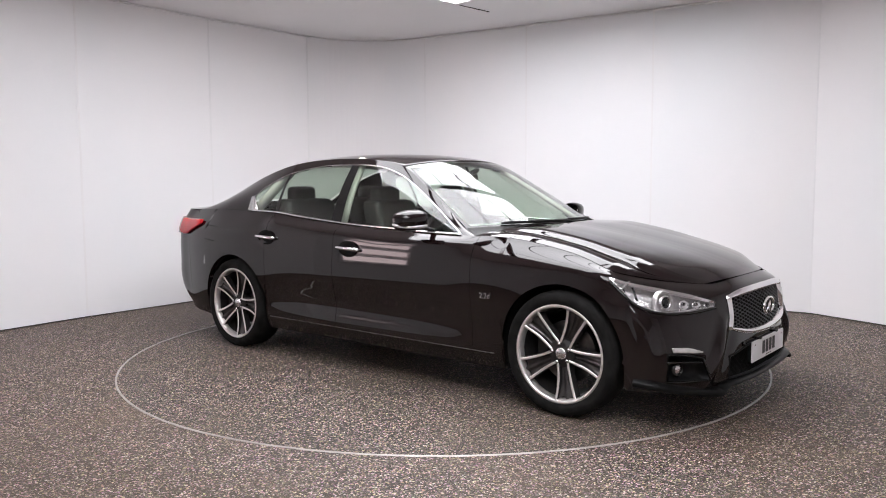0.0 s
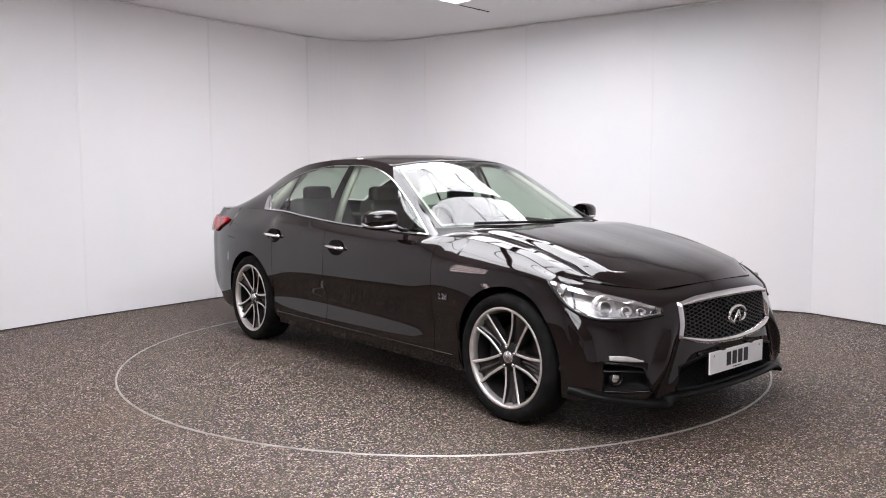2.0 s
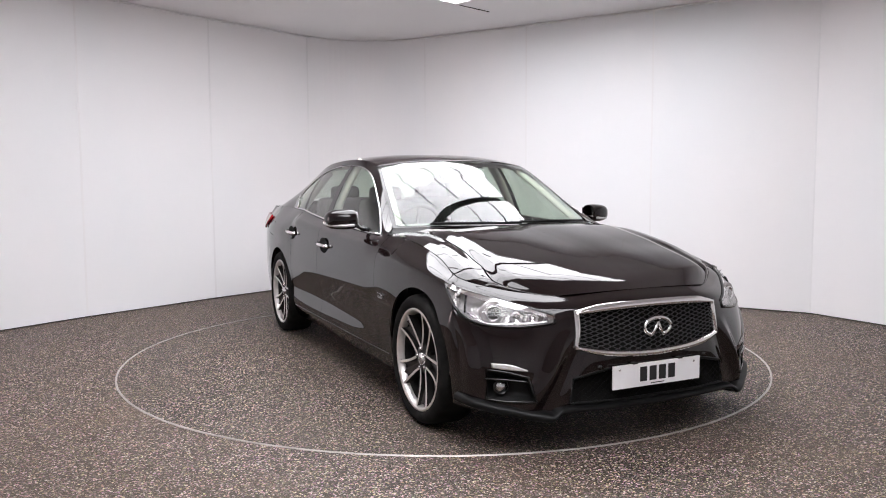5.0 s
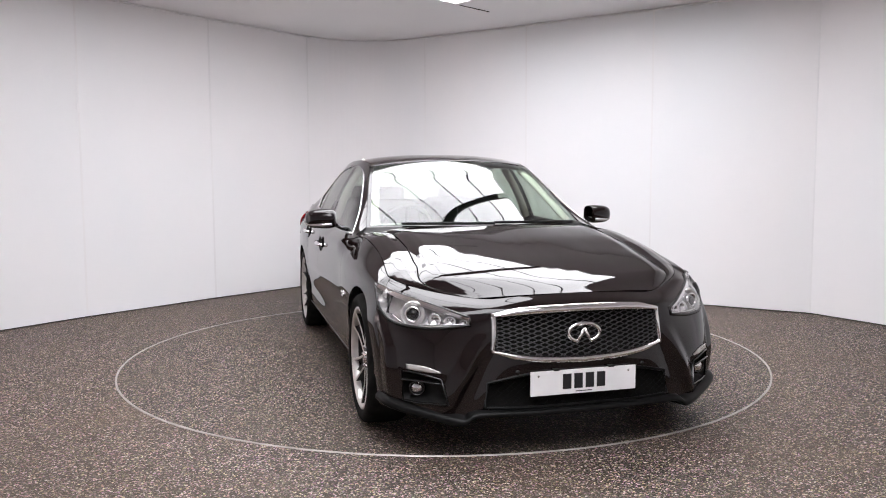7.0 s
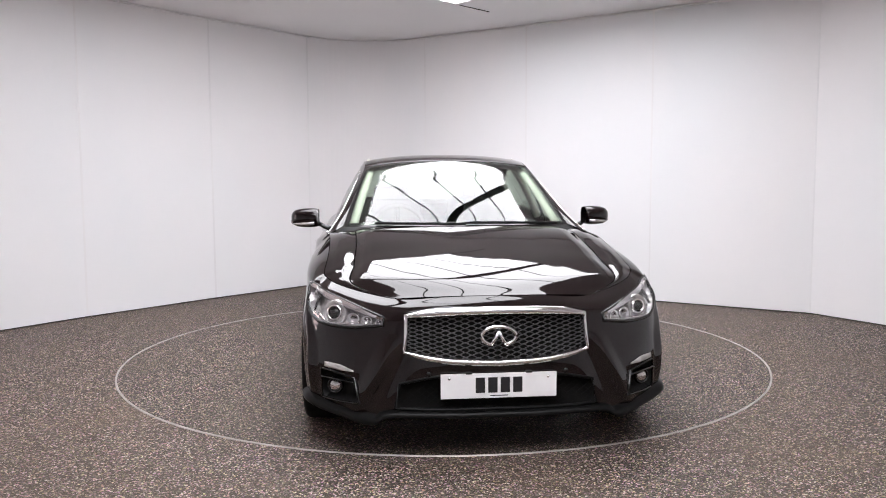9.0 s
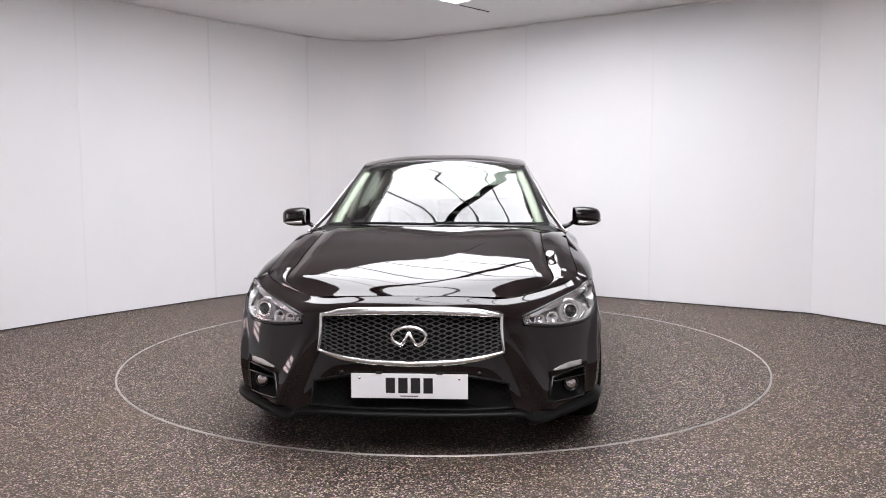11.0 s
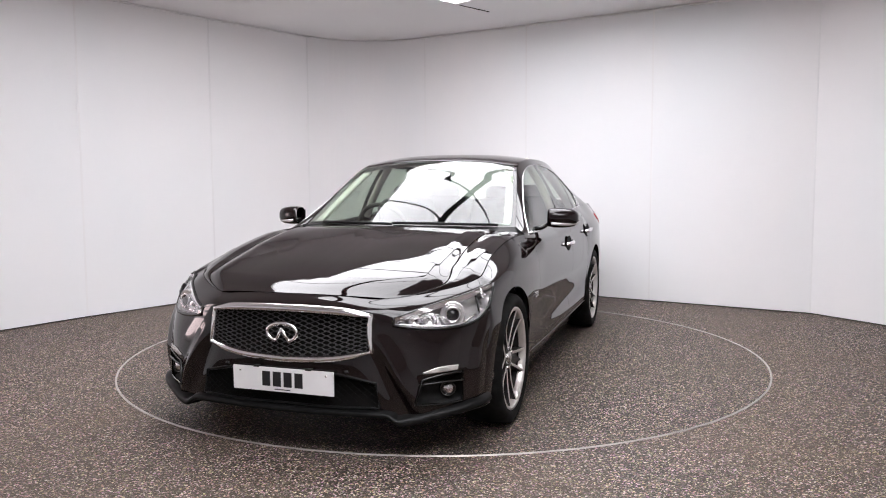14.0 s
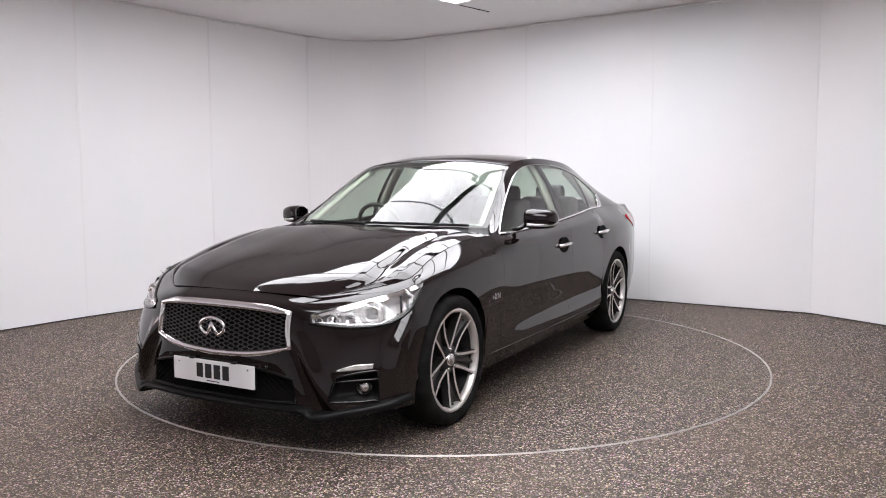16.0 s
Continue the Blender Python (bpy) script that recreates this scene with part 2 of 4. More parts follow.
w, o = wall_stretch("wall_left", LEFT, "white boarded wall with slim vertical joint strips")
boards(w, LEFT, o, [(0, 1), (1, 2), (2, 3)])
w, o = wall_stretch("wall_corner", CORNER, "rounded white boarded corner between two walls")
boards(w, CORNER, o, [(0, 24)])
w, o = wall_stretch("wall_right", RIGHT, "white boarded wall with slim vertical joint strips")
boards(w, RIGHT, o, [(0, 1), (1, 2), (2, 3), (3, 4)])
w, o = wall_stretch("wall_back", BACK, "plain white wall closing the room behind")
boards(w, BACK, o, [(i, i + 1) for i in range(9)])

# cove bead where walls meet the ceiling
for pts, nm in ((LEFT, "trim_left"), (CORNER, "trim_corner"), (RIGHT, "trim_right")):
    path = []
    for i, (x, y) in enumerate(pts):
        d = (Vector((0, 5.0)) - Vector((x, y))).normalized() * 0.006
        path.append((x + d.x, y + d.y, CEIL - 0.012))
    tagged(tube(nm, path, 0.010, M_JOINT, None), "slim white bead along the ceiling edge", kind="structure")

# floor with a round opening for the turntable
N = 128
verts, faces = [], []
for i in range(N):
    a = 2 * math.pi * i / N
    d = Vector((math.cos(a), math.sin(a)))
    verts += [(CENTRE.x + d.x * r, CENTRE.y + d.y * r, 0) for r in (RADIUS + 0.006, RADIUS + 0.6, 9.5)] + [(CENTRE.x + d.x * (RADIUS + 0.006), CENTRE.y + d.y * (RADIUS + 0.006), -0.12)]
    j = (i + 1) % N
    faces += [(4 * i, 4 * i + 1, 4 * j + 1, 4 * j), (4 * i + 1, 4 * i + 2, 4 * j + 2, 4 * j + 1), (4 * i, 4 * j, 4 * j + 3, 4 * i + 3)]
tagged(mesh_of("floor", verts, faces, M_FLOOR, smooth=False, outward=(0, 5, -50)), "grey speckled stone-granule resin floor", kind="structure")
base = prism([(-9, -6), (9, -6), (9, 15), (-9, 15)], -0.3, -0.2)
tagged(part("floor_slab", base, M_DARK, None), "dark slab under the floor", kind="structure")

# ceiling with an opening for the luminous panel; panel axes run with the walls
E1, E2 = Vector((0.70, 0.714)), Vector((0.714, -0.70))
LCORNER = Vector((0.13, 7.76))
def lp(a, b):
    q = LCORNER - E1 * a + E2 * b
    return (q.x, q.y)


A0, A1, B0, B1 = 0.0, 3.25, 0.0, 2.8
hole = [lp(A0, B0), lp(A0, B1), lp(A1, B1), lp(A1, B0)]
hc = Vector((sum(h[0] for h in hole) / 4, sum(h[1] for h in hole) / 4))
verts, faces = [], []
order = sorted(hole, key=lambda h: math.atan2(h[1] - hc.y, h[0] - hc.x))
bigo = []
for h in order:
    d = (Vector(h) - hc).normalized() * 14
    bigo.append((hc.x + d.x, hc.y + d.y))
for z in (CEIL, CEIL + 0.08):
    verts += [(*h, z) for h in order] + [(*h, z) for h in bigo]
for i in range(4):
    j = (i + 1) % 4
    faces += [(i, j, 4 + j, 4 + i), (8 + i, 12 + i, 12 + j, 8 + j), (i, 8 + i, 8 + j, j)]
tagged(mesh_of("ceiling", verts, faces, M_CEIL, smooth=False, outward=(0, 5, 50)), "pale flat ceiling round a luminous panel", kind="structure")
# narrow slit running on from the panel's corner
s0, s1 = lp(-0.06, 0.0), lp(-0.50, 0.0)
tagged(tube("ceiling_trim", [(*s0, CEIL - 0.001), (*s1, CEIL - 0.001)], 0.006, M_GAP, None), "dark slit in the ceiling by the light", kind="structure")

light = tagged(new("ceiling_light"), "large luminous white ceiling panel with dark dividing bars", "ceiling light", "luminous ceiling panels")
light.location = (*lp((A0 + A1) / 2, (B0 + B1) / 2), CEIL + 0.02)
def lbox(name, a0, a1, b0, b1, z0, z1, m):
    c = lp(a0, b0), lp(a0, b1), lp(a1, b1), lp(a1, b0)
    ob = part(name, prism([(x - light.location.x, y - light.location.y) for x, y in c], z0 - light.location.z, z1 - light.location.z), m, light)
    return ob


def light_bank(a_shift, b_shift, na, nb, wa, wb):
    # rows of diffusers; a dark beam every second row across, slim bars between
    for i in range(na):
        for j in range(nb):
            lbox("diffuser", a_shift + i * wa + 0.008, a_shift + (i + 1) * wa - 0.008, b_shift + j * wb + 0.01, b_shift + (j + 1) * wb - 0.01, CEIL + 0.03, CEIL + 0.045, M_GLOW)
    for i in range(1, na):
        lbox("divider", a_shift + i * wa - 0.009, a_shift + i * wa + 0.009, b_shift, b_shift + nb * wb, CEIL + 0.012, CEIL + 0.05, M_BEAM)
    for j in range(1, nb):
        lbox("beam", a_shift, a_shift + na * wa, b_shift + j * wb - 0.045, b_shift + j * wb + 0.045, CEIL - 0.01, CEIL + 0.06, M_BEAM)


light_bank(A0, B0, 6, 2, 3.25 / 6, 1.4)
lbox("frame", A0 - 0.03, A1 + 0.03, B0 - 0.03, B1 + 0.03, CEIL + 0.09, CEIL + 0.11, M_BEAM)
# an unseen second bank of the same diffusers, added as fill nearer the camera
light = tagged(new("ceiling_light"), "unseen luminous fill panel added under the ceiling", "ceiling light", "luminous ceiling panels")
light.location = (*lp(4.27, 4.4), CEIL - 0.07)
SA, SB = 3.3, 3.0
for i in range(3):
    for j in range(2):
        lbox("diffuser", SA + i * 0.65 + 0.008, SA + (i + 1) * 0.65 - 0.008, SB + j * 1.4 + 0.01, SB + (j + 1) * 1.4 - 0.01, CEIL - 0.09, CEIL - 0.075, M_GLOW)
for i in range(1, 3):
    lbox("divider", SA + i * 0.65 - 0.009, SA + i * 0.65 + 0.009, SB, SB + 2.8, CEIL - 0.10, CEIL - 0.07, M_BEAM)
lbox("beam", SA, SA + 1.95, SB + 1.355, SB + 1.445, CEIL - 0.11, CEIL - 0.06, M_BEAM)
lbox("frame", SA - 0.02, SA + 1.97, SB - 0.02, SB + 2.82, CEIL - 0.065, CEIL - 0.02, M_BEAM)

# strip-lit lamp on the side wall, seen in the paint of the doors
wall_lamp = tagged(new("wall_light"), "tall bright slatted strip lamp on the side wall", "wall light")
wall_lamp.location = (-4.36, 4.50, 1.15)
wall_lamp.rotation_euler = (0, 0, radians(-6))
part("casing", bevel_box((-0.06, -0.41, -0.55), (-0.02, 0.41, 0.80), 0.01), M_JOINT, wall_lamp)
for k in range(5):
    z = -0.39 + 0.26 * k
    part("tube", bevel_box((-0.02, -0.36, z - 0.075), (0.02, 0.36, z + 0.075), 0.015), M_STRIP, wall_lamp)

# ---- turntable ----
turntable = tagged(new("turntable"), "round flush turntable with granule floor and thin metal rim", "turntable")
disc_v, disc_f = [(0, 0, 0)], []
for i in range(N):
    a = 2 * math.pi * i / N
    disc_v += [(math.cos(a) * (RADIUS - 0.006), math.sin(a) * (RADIUS - 0.006), 0), (math.cos(a) * (RADIUS - 0.006), math.sin(a) * (RADIUS - 0.006), -0.1)]
    j = (i + 1) % N
    disc_f += [(0, 1 + 2 * i, 1 + 2 * j), (1 + 2 * i, 2 + 2 * i, 2 + 2 * j, 1 + 2 * j)]
mesh_of("deck", disc_v, disc_f, M_DISC, turntable, smooth=False, outward=(0, 0, -5))
rv, rf = lathe([(RADIUS - 0.0058, -0.05), (RADIUS - 0.0058, 0.004), (RADIUS - 0.001, 0.005), (RADIUS - 0.001, -0.05)], "z", 160)
mesh_of("rim", rv, rf, M_EDGE, turntable, "thin worn aluminium rim")
rv, rf = lathe([(RADIUS + 0.002, -0.05), (RADIUS + 0.002, 0.004), (RADIUS + 0.0058, 0.004), (RADIUS + 0.0058, -0.05)], "z", 160)
ring = mesh_of("floor_trim", rv, rf, M_EDGE)
ring.location = CENTRE
tagged(ring, "thin aluminium edge strip round the turntable opening", kind="structure")

# ---- the car: lengthwise lines of the body, from the nose round the side to the tail ----
# x forward, y to the side (mirrored), z up; origin under the middle of the wheelbase
SIDE_X = (1.76, 1.425, 1.06, 0.6, 0.0, -0.55, -1.06, -1.425, -1.79, -2.1)
TAIL = ((-2.335, 0.755), (-2.44, 0.46), (-2.48, 0.0))


def level(front, ys, zs, dx, tail_y=0.0, tail_z=None):
    """One lengthwise line: front points, side widths and heights, then the tail."""
    line = [tuple(p) for p in front]
    line += [(x, y, z) for x, y, z in zip(SIDE_X, ys, zs)]
    tz = tail_z if tail_z is not None else zs[-1]
    line += [(x + dx, max(y + tail_y, 0) if y else 0.0, tz) for x, y in TAIL]
    return line


LEVELS = [
    level([(2.195, 0, 0.212), (2.19, 0.25, 0.212), (2.165, 0.45, 0.208), (2.115, 0.62, 0.20), (1.995, 0.77, 0.20), (1.89, 0.845, 0.20)],
          (0.868, 0.86, 0.845, 0.835, 0.832, 0.832, 0.845, 0.86, 0.85, 0.80), (0.20, 0.20, 0.19, 0.185, 0.185, 0.185, 0.19, 0.20, 0.21, 0.23), 0.16, -0.06, 0.26),
    level([(2.20, 0, 0.28), (2.195, 0.25, 0.28), (2.17, 0.45, 0.28), (2.115, 0.62, 0.285), (2.005, 0.77, 0.29), (1.895, 0.855, 0.29)],
          (0.88, 0.885, 0.876, 0.880, 0.881, 0.881, 0.880, 0.888, 0.872, 0.83), (0.29, 0.29, 0.285, 0.285, 0.285, 0.285, 0.285, 0.29, 0.30, 0.33), 0.06, 0.0, 0.36),
    level([(2.205, 0, 0.405), (2.195, 0.25, 0.405), (2.165, 0.45, 0.405), (2.105, 0.63, 0.41), (2.01, 0.765, 0.41), (1.885, 0.862, 0.41)],
          (0.89, 0.90, 0.886, 0.871, 0.867, 0.869, 0.884, 0.905, 0.888, 0.84), (0.42, 0.42, 0.42, 0.42, 0.42, 0.42, 0.42, 0.42, 0.43, 0.46), 0.0, 0.01, 0.48),
    level([(2.195, 0, 0.55), (2.18, 0.25, 0.55), (2.145, 0.45, 0.55), (2.065, 0.63, 0.55), (1.965, 0.77, 0.56), (1.85, 0.86, 0.57)],
          (0.893, 0.908, 0.903, 0.894, 0.891, 0.892, 0.902, 0.912, 0.895, 0.845), (0.58, 0.57, 0.56, 0.56, 0.56, 0.56, 0.57, 0.58, 0.59, 0.61), 0.0, 0.01, 0.62),
    level([(2.175, 0, 0.65), (2.165, 0.25, 0.648), (2.125, 0.45, 0.635), (2.03, 0.62, 0.645), (1.91, 0.765, 0.66), (1.80, 0.845, 0.675)],
          (0.862, 0.893, 0.906, 0.904, 0.903, 0.903, 0.905, 0.910, 0.892, 0.845), (0.69, 0.71, 0.70, 0.70, 0.70, 0.71, 0.72, 0.74, 0.76, 0.77), 0.0, 0.01, 0.78),
    level([(2.155, 0, 0.692), (2.145, 0.25, 0.688), (2.11, 0.43, 0.675), (1.99, 0.60, 0.69), (1.845, 0.745, 0.72), (1.74, 0.815, 0.74)],
          (0.836, 0.876, 0.887, 0.888, 0.887, 0.887, 0.888, 0.890, 0.872, 0.825), (0.75, 0.80, 0.822, 0.82, 0.83, 0.85, 0.87, 0.88, 0.89, 0.90), 0.02, 0.0, 0.91),
    level([(2.10, 0, 0.728), (2.09, 0.25, 0.722), (2.05, 0.42, 0.71), (1.93, 0.58, 0.725), (1.80, 0.715, 0.752), (1.70, 0.775, 0.775)],
          (0.79, 0.778, 0.785, 0.812, 0.805, 0.797, 0.785, 0.77, 0.765, 0.735), (0.775, 0.866, 0.926, 0.935, 0.955, 0.985, 1.03, 1.035, 1.04, 1.03), 0.06, -0.06, 1.035),
]
LEVELS[6][6] = (1.64, 0.79, 0.797)
LEVELS[5][6] = (1.68, 0.845, 0.765)
NET = np.array(LEVELS).transpose(1, 0, 2)      # station, level, xyz
NU, NV = NET.shape[:2]
FLIP = np.array([1.0, -1.0, 1.0])


def wrap_at(u, v):
    """A point of the body's skin: u from nose to tail, v from sill to shoulder."""
    u, v = min(max(u, 0), NU - 1 - 1e-9), min(max(v, 0), NV - 1 - 1e-9)
    i, j = int(u), int(v)

    def col(k):
        g = NET[-k] * FLIP if k < 0 else (NET[2 * (NU - 1) - k] * FLIP if k > NU - 1 else NET[k])
        a = g[j - 1] if j else 2 * g[0] - g[1]
        d = g[j + 2] if j + 2 < NV else 2 * g[-1] - g[-2]
        return cr(a, g[j], g[j + 1], d, v - j)

    return cr(col(i - 1), col(i), col(i + 1), col(i + 2), u - i)


_wrap_plain = wrap_at


def step(a, b, x):
    t = min(1.0, max(0.0, (x - a) / (b - a)))
    return t * t * (3 - 2 * t)


def wrap_at(u, v):
    """The skin with the bumper's folds: a keel beside the intake and a crease at the corner."""
    p = _wrap_plain(u, v)
    if u < 5.8:
        z, y = p[2], abs(p[1])
        k = 0.0
        if 0.18 < z < 0.60:
            yk = 0.60 - 0.52 * (z - 0.287)
            f = math.sin(math.pi * min(1.0, max(0.0, (z - 0.17) / 0.40)))
            k += 0.034 * f * max(0.0, 1 - abs(y - yk) / 0.055)
            k -= 0.012 * f * math.exp(-((y - yk + 0.085) / 0.045) ** 2)
        if 0.2 < z < 0.66:
            f = math.sin(math.pi * (z - 0.2) / 0.46)
            q = max(0.0, 1 - abs(u - 4.75 - 3.0 * max(0.0, z - 0.50)) / 0.36)
            p = p + np.array([0.018, math.copysign(0.015, p[1]), 0.0]) * f * q
        p = p + np.array([k, 0.0, 0.0])
    elif u < 13.0:
        x, z = p[0], p[2]
        belt = 0.953 + 0.055 * max(0.0, 0.1 - x)
        k = step(-1.16, -0.95, x) * (1 - step(0.62, 0.98, x)) * step(0.54, 0.62, z) * (1 - step(belt - 0.075, belt - 0.012, z))
        p = p + np.array([0.0, k * (0.9035 - 0.31 * (z - 0.64) ** 2 - p[1]), 0.0])
    return p


def normal_of(fn, u, v, e=0.02):
    a = fn(u + e, v) - fn(u - e, v)
    b = fn(u, v + e) - fn(u, v - e)
    n = np.cross(a, b)
    n = n / (np.linalg.norm(n) + 1e-12)
    p = fn(u, v)
    return n if np.dot(n, p - np.array([p[0] * 0.8, 0, 0.6])) > 0 else -n


class Skin:
    """Finds the place on a surface from two plane coordinates, so that trim and glass can be laid on it."""

    def __init__(self, fn, flat, u0, u1, v0, v1, nu=70, nv=40):
        self.fn, self.flat = fn, flat
        self.us, self.vs = np.linspace(u0, u1, nu), np.linspace(v0, v1, nv)
        self.uv = [(u, v) for u in self.us for v in self.vs]
        self.ab = np.array([flat(fn(u, v)) for u, v in self.uv])
        self.lim = (u0, u1, v0, v1)

    def find(self, a, b):
        k = int(np.argmin((self.ab[:, 0] - a) ** 2 + (self.ab[:, 1] - b) ** 2))
        u, v = self.uv[k]
        for _ in range(6):
            f0 = np.array(self.flat(self.fn(u, v)))
            h = 1e-3
            J = np.stack([(np.array(self.flat(self.fn(u + h, v))) - f0) / h, (np.array(self.flat(self.fn(u, v + h))) - f0) / h], 1)
            d = np.linalg.lstsq(J, np.array([a, b]) - f0, rcond=None)[0]
            d = np.clip(d, -0.3, 0.3)
            u = min(max(u + d[0], self.lim[0]), self.lim[1])
            v = min(max(v + d[1], self.lim[2]), self.lim[3])
        return u, v

    def at(self, a, b, off=0.0):
        u, v = self.find(a, b)
        p = self.fn(u, v)
        if off:
            p = p + normal_of(self.fn, u, v) * off
        return p


NOSE = Skin(wrap_at, lambda p: (p[1] - 0.5 * p[0], p[2]), 0.0, 7.0, 0.0, 6.0, 80, 60)

_table = {}


def nose_node(i, j):
    if (i, j) not in _table:
        y, z = i * 0.03, j * 0.02
        x = 2.19
        for _ in range(4):
            x = wrap_at(*NOSE.find(y - 0.5 * x, z))[0]
        _table[i, j] = x
    return _table[i, j]


def nose_x(y, z):
    """How far forward the nose reaches at a width and height, from a coarse table."""
    a, b = abs(y) / 0.03, z / 0.02
    i, j = int(a), int(b)
    a, b = a - i, b - j
    return (nose_node(i, j) * (1 - a) + nose_node(i + 1, j) * a) * (1 - b) + (nose_node(i, j + 1) * (1 - a) + nose_node(i + 1, j + 1) * a) * b


qz = lambda x, y, z: (y - 0.5 * x, z)

car = tagged(new("car"), "glossy black four-door saloon car with chrome trim and alloy wheels", "car")
AX, AZ, AR = 1.425, 0.335, 0.372


def u_at_x(x, v=3.0):
    lo, hi = 5.0, 15.5
    for _ in range(40):
        m = (lo + hi) / 2
        if wrap_at(m, v)[0] > x:
            lo = m
        else:
            hi = m
    return (lo + hi) / 2


def mirror_mesh(name, verts, faces, material, parent, label="", smooth=True, out=(0, 0, 0.6), solid=0.0):
    """The same panel on both sides of the car, one object a side."""
    made = []
    for s in (1, -1):
        ob = mesh_of(name, [(p[0], p[1] * s, p[2]) for p in verts], faces if s == 1 else [f[::-1] for f in faces], material, parent, label, smooth, None)
        sgn = 0.0
        for p_ in ob.data.polygons:
            sgn += p_.normal.dot(p_.center - Vector((p_.center.x * 0.85, 0, 0.55))) * p_.area
        if sgn < 0:
            ob.data.flip_normals()
        if solid:
            md = ob.modifiers.new("thick", "SOLIDIFY")
            md.thickness, md.offset = solid, -1
            es = ob.modifiers.new("edges", "EDGE_SPLIT")
            es.split_angle = radians(50)
        made.append(ob)
    return made


# openings in the nose, as outlines on the skin
HEAD_TOP = [qz(1.668, 0.84, 0.758), qz(1.76, 0.775, 0.728), qz(1.88, 0.69, 0.70), qz(2.00, 0.585, 0.667), qz(2.085, 0.497, 0.637)]
HEAD_BOT = [qz(1.70, 0.85, 0.728), qz(1.80, 0.845, 0.645), qz(1.92, 0.80, 0.596), qz(2.03, 0.66, 0.585), qz(2.105, 0.505, 0.603)]
HEAD = resample(HEAD_TOP, 16) + resample(HEAD_BOT, 16)[::-1]
GR_TOP = [(y - 0.5 * x, z) for x, y, z in ((2.17, 0.0, 0.656), (2.16, 0.2, 0.653), (2.135, 0.398, 0.641))]
GR_BOT = [(y - 0.5 * x, z) for x, y, z in ((2.20, 0.0, 0.450), (2.19, 0.22, 0.460), (2.155, 0.413, 0.492))]
GRILLE = resample(GR_TOP, 10) + resample(GR_BOT, 10)[::-1]
FOG_TOP = [qz(1.985, 0.79, 0.392), qz(2.05, 0.72, 0.385), qz(2.105, 0.64, 0.365)]
FOG_BOT = [qz(1.985, 0.79, 0.255), qz(2.06, 0.72, 0.25), qz(2.125, 0.61, 0.255)]
FOG = FOG_TOP + FOG_BOT[::-1]
LOW_TOP = [qz(2.205, 0.0, 0.385), qz(2.195, 0.25, 0.385), qz(2.165, 0.44, 0.35)]
LOW_BOT = [qz(2.20, 0.0, 0.232), qz(2.19, 0.25, 0.232), qz(2.165, 0.46, 0.238)]
LOW = LOW_TOP + LOW_BOT[::-1]


def column(u, n, vtop=6.0):
    """Points of the skin from the sill (or the wheel arch) up to the shoulder."""
    pv = wrap_at(u, 2.0)
    v0 = 0.0
    for xw in (AX, -AX):
        d = abs(pv[0] - xw)
        if d < AR:
            za = AZ + math.sqrt(AR * AR - d * d)
            lo, hi = 0.0, 5.5
            for _ in range(30):
                m = (lo + hi) / 2
                if wrap_at(u, m)[2] < za:
                    lo = m
                else:
                    hi = m
            v0 = (lo + hi) / 2
    return [wrap_at(u, v0 + (vtop - v0) * j / (n - 1)) for j in range(n)]


def side_panel(name, us, n, holes=(), label="", solid=0.010):
    cols = [column(u, n) for u in us]
    verts = [p for c in cols for p in c]

    def keep(i, j):
        m = (cols[i][j] + cols[i + 1][j] + cols[i][j + 1] + cols[i + 1][j + 1]) / 4
        return not any(inside(h, m[1] - 0.5 * m[0], m[2]) for h in holes)

    return mirror_mesh(name, verts, grid_faces(len(us), n, keep), M_PAINT, car, label, solid=solid)


U_FR, U_DOOR, U_B, U_REAR = 5.75, u_at_x(0.845), u_at_x(-0.316), u_at_x(-1.04)


def arch_us(xw, a, b, n):
    """Columns close together at the ends of a wheel arch."""
    ua, ub = u_at_x(xw + AR, 2.0), u_at_x(xw - AR, 2.0)
    inner = [u_at_x(xw + AR * math.cos(math.pi * k / n) * 0.9999, 2.0) for k in range(n + 1)]
    us = list(np.linspace(a, ua - 1e-4, 7)) if a < ua - 1e-3 else []
    us += inner
    us += list(np.linspace(ub + 1e-4, b, 9)) if b > ub + 1e-3 else []
    return us


holes = (HEAD, GRILLE, FOG, LOW)
side_panel("front_bumper", list(np.linspace(0, U_FR, 130)), 64, holes, solid=0.004)
fenders = side_panel("front_fender", arch_us(AX, U_FR + 0.003, U_DOOR - 0.003, 40), 44, (HEAD,))
front_doors = side_panel("front_door", list(np.linspace(U_DOOR + 0.003, U_B - 0.003, 26)), 36)
rear_doors = side_panel("rear_door", list(np.linspace(U_B + 0.003, U_REAR - 0.003, 18)), 36)
side_panel("rear_quarter", arch_us(-AX, U_REAR + 0.004, 14.9, 40), 36)
side_panel("rear_bumper", list(np.linspace(14.91, 18, 30)), 26)

# bright sill moulding and dark skirts
for s in (1, -1):
    path = [wrap_at(u, 0.95) * np.array([1, s, 1]) + np.array([0, 0.002 * s, 0]) for u in np.linspace(8.15, 11.9, 20)]
    tube("sill_strip", path, 0.0018, M_STEEL, car, label="thin grey sill strip")


# ---- bonnet, roof, glass ----
def shoulder(u):
    return wrap_at(u, 6.0)


U_COWL = u_at_x(0.80, 6.0)
HOOD_C = [(2.10, 0.728), (1.97, 0.785), (1.75, 0.850), (1.45, 0.912), (1.18, 0.957), (0.985, 0.985)]


def shut(s):
    """Width fraction of the joint between bonnet and fender: wide at the nose, narrower towards the screen."""
    t = min(1.0, s / 0.5)
    return 0.975 - 0.165 * t * t * (3 - 2 * t)


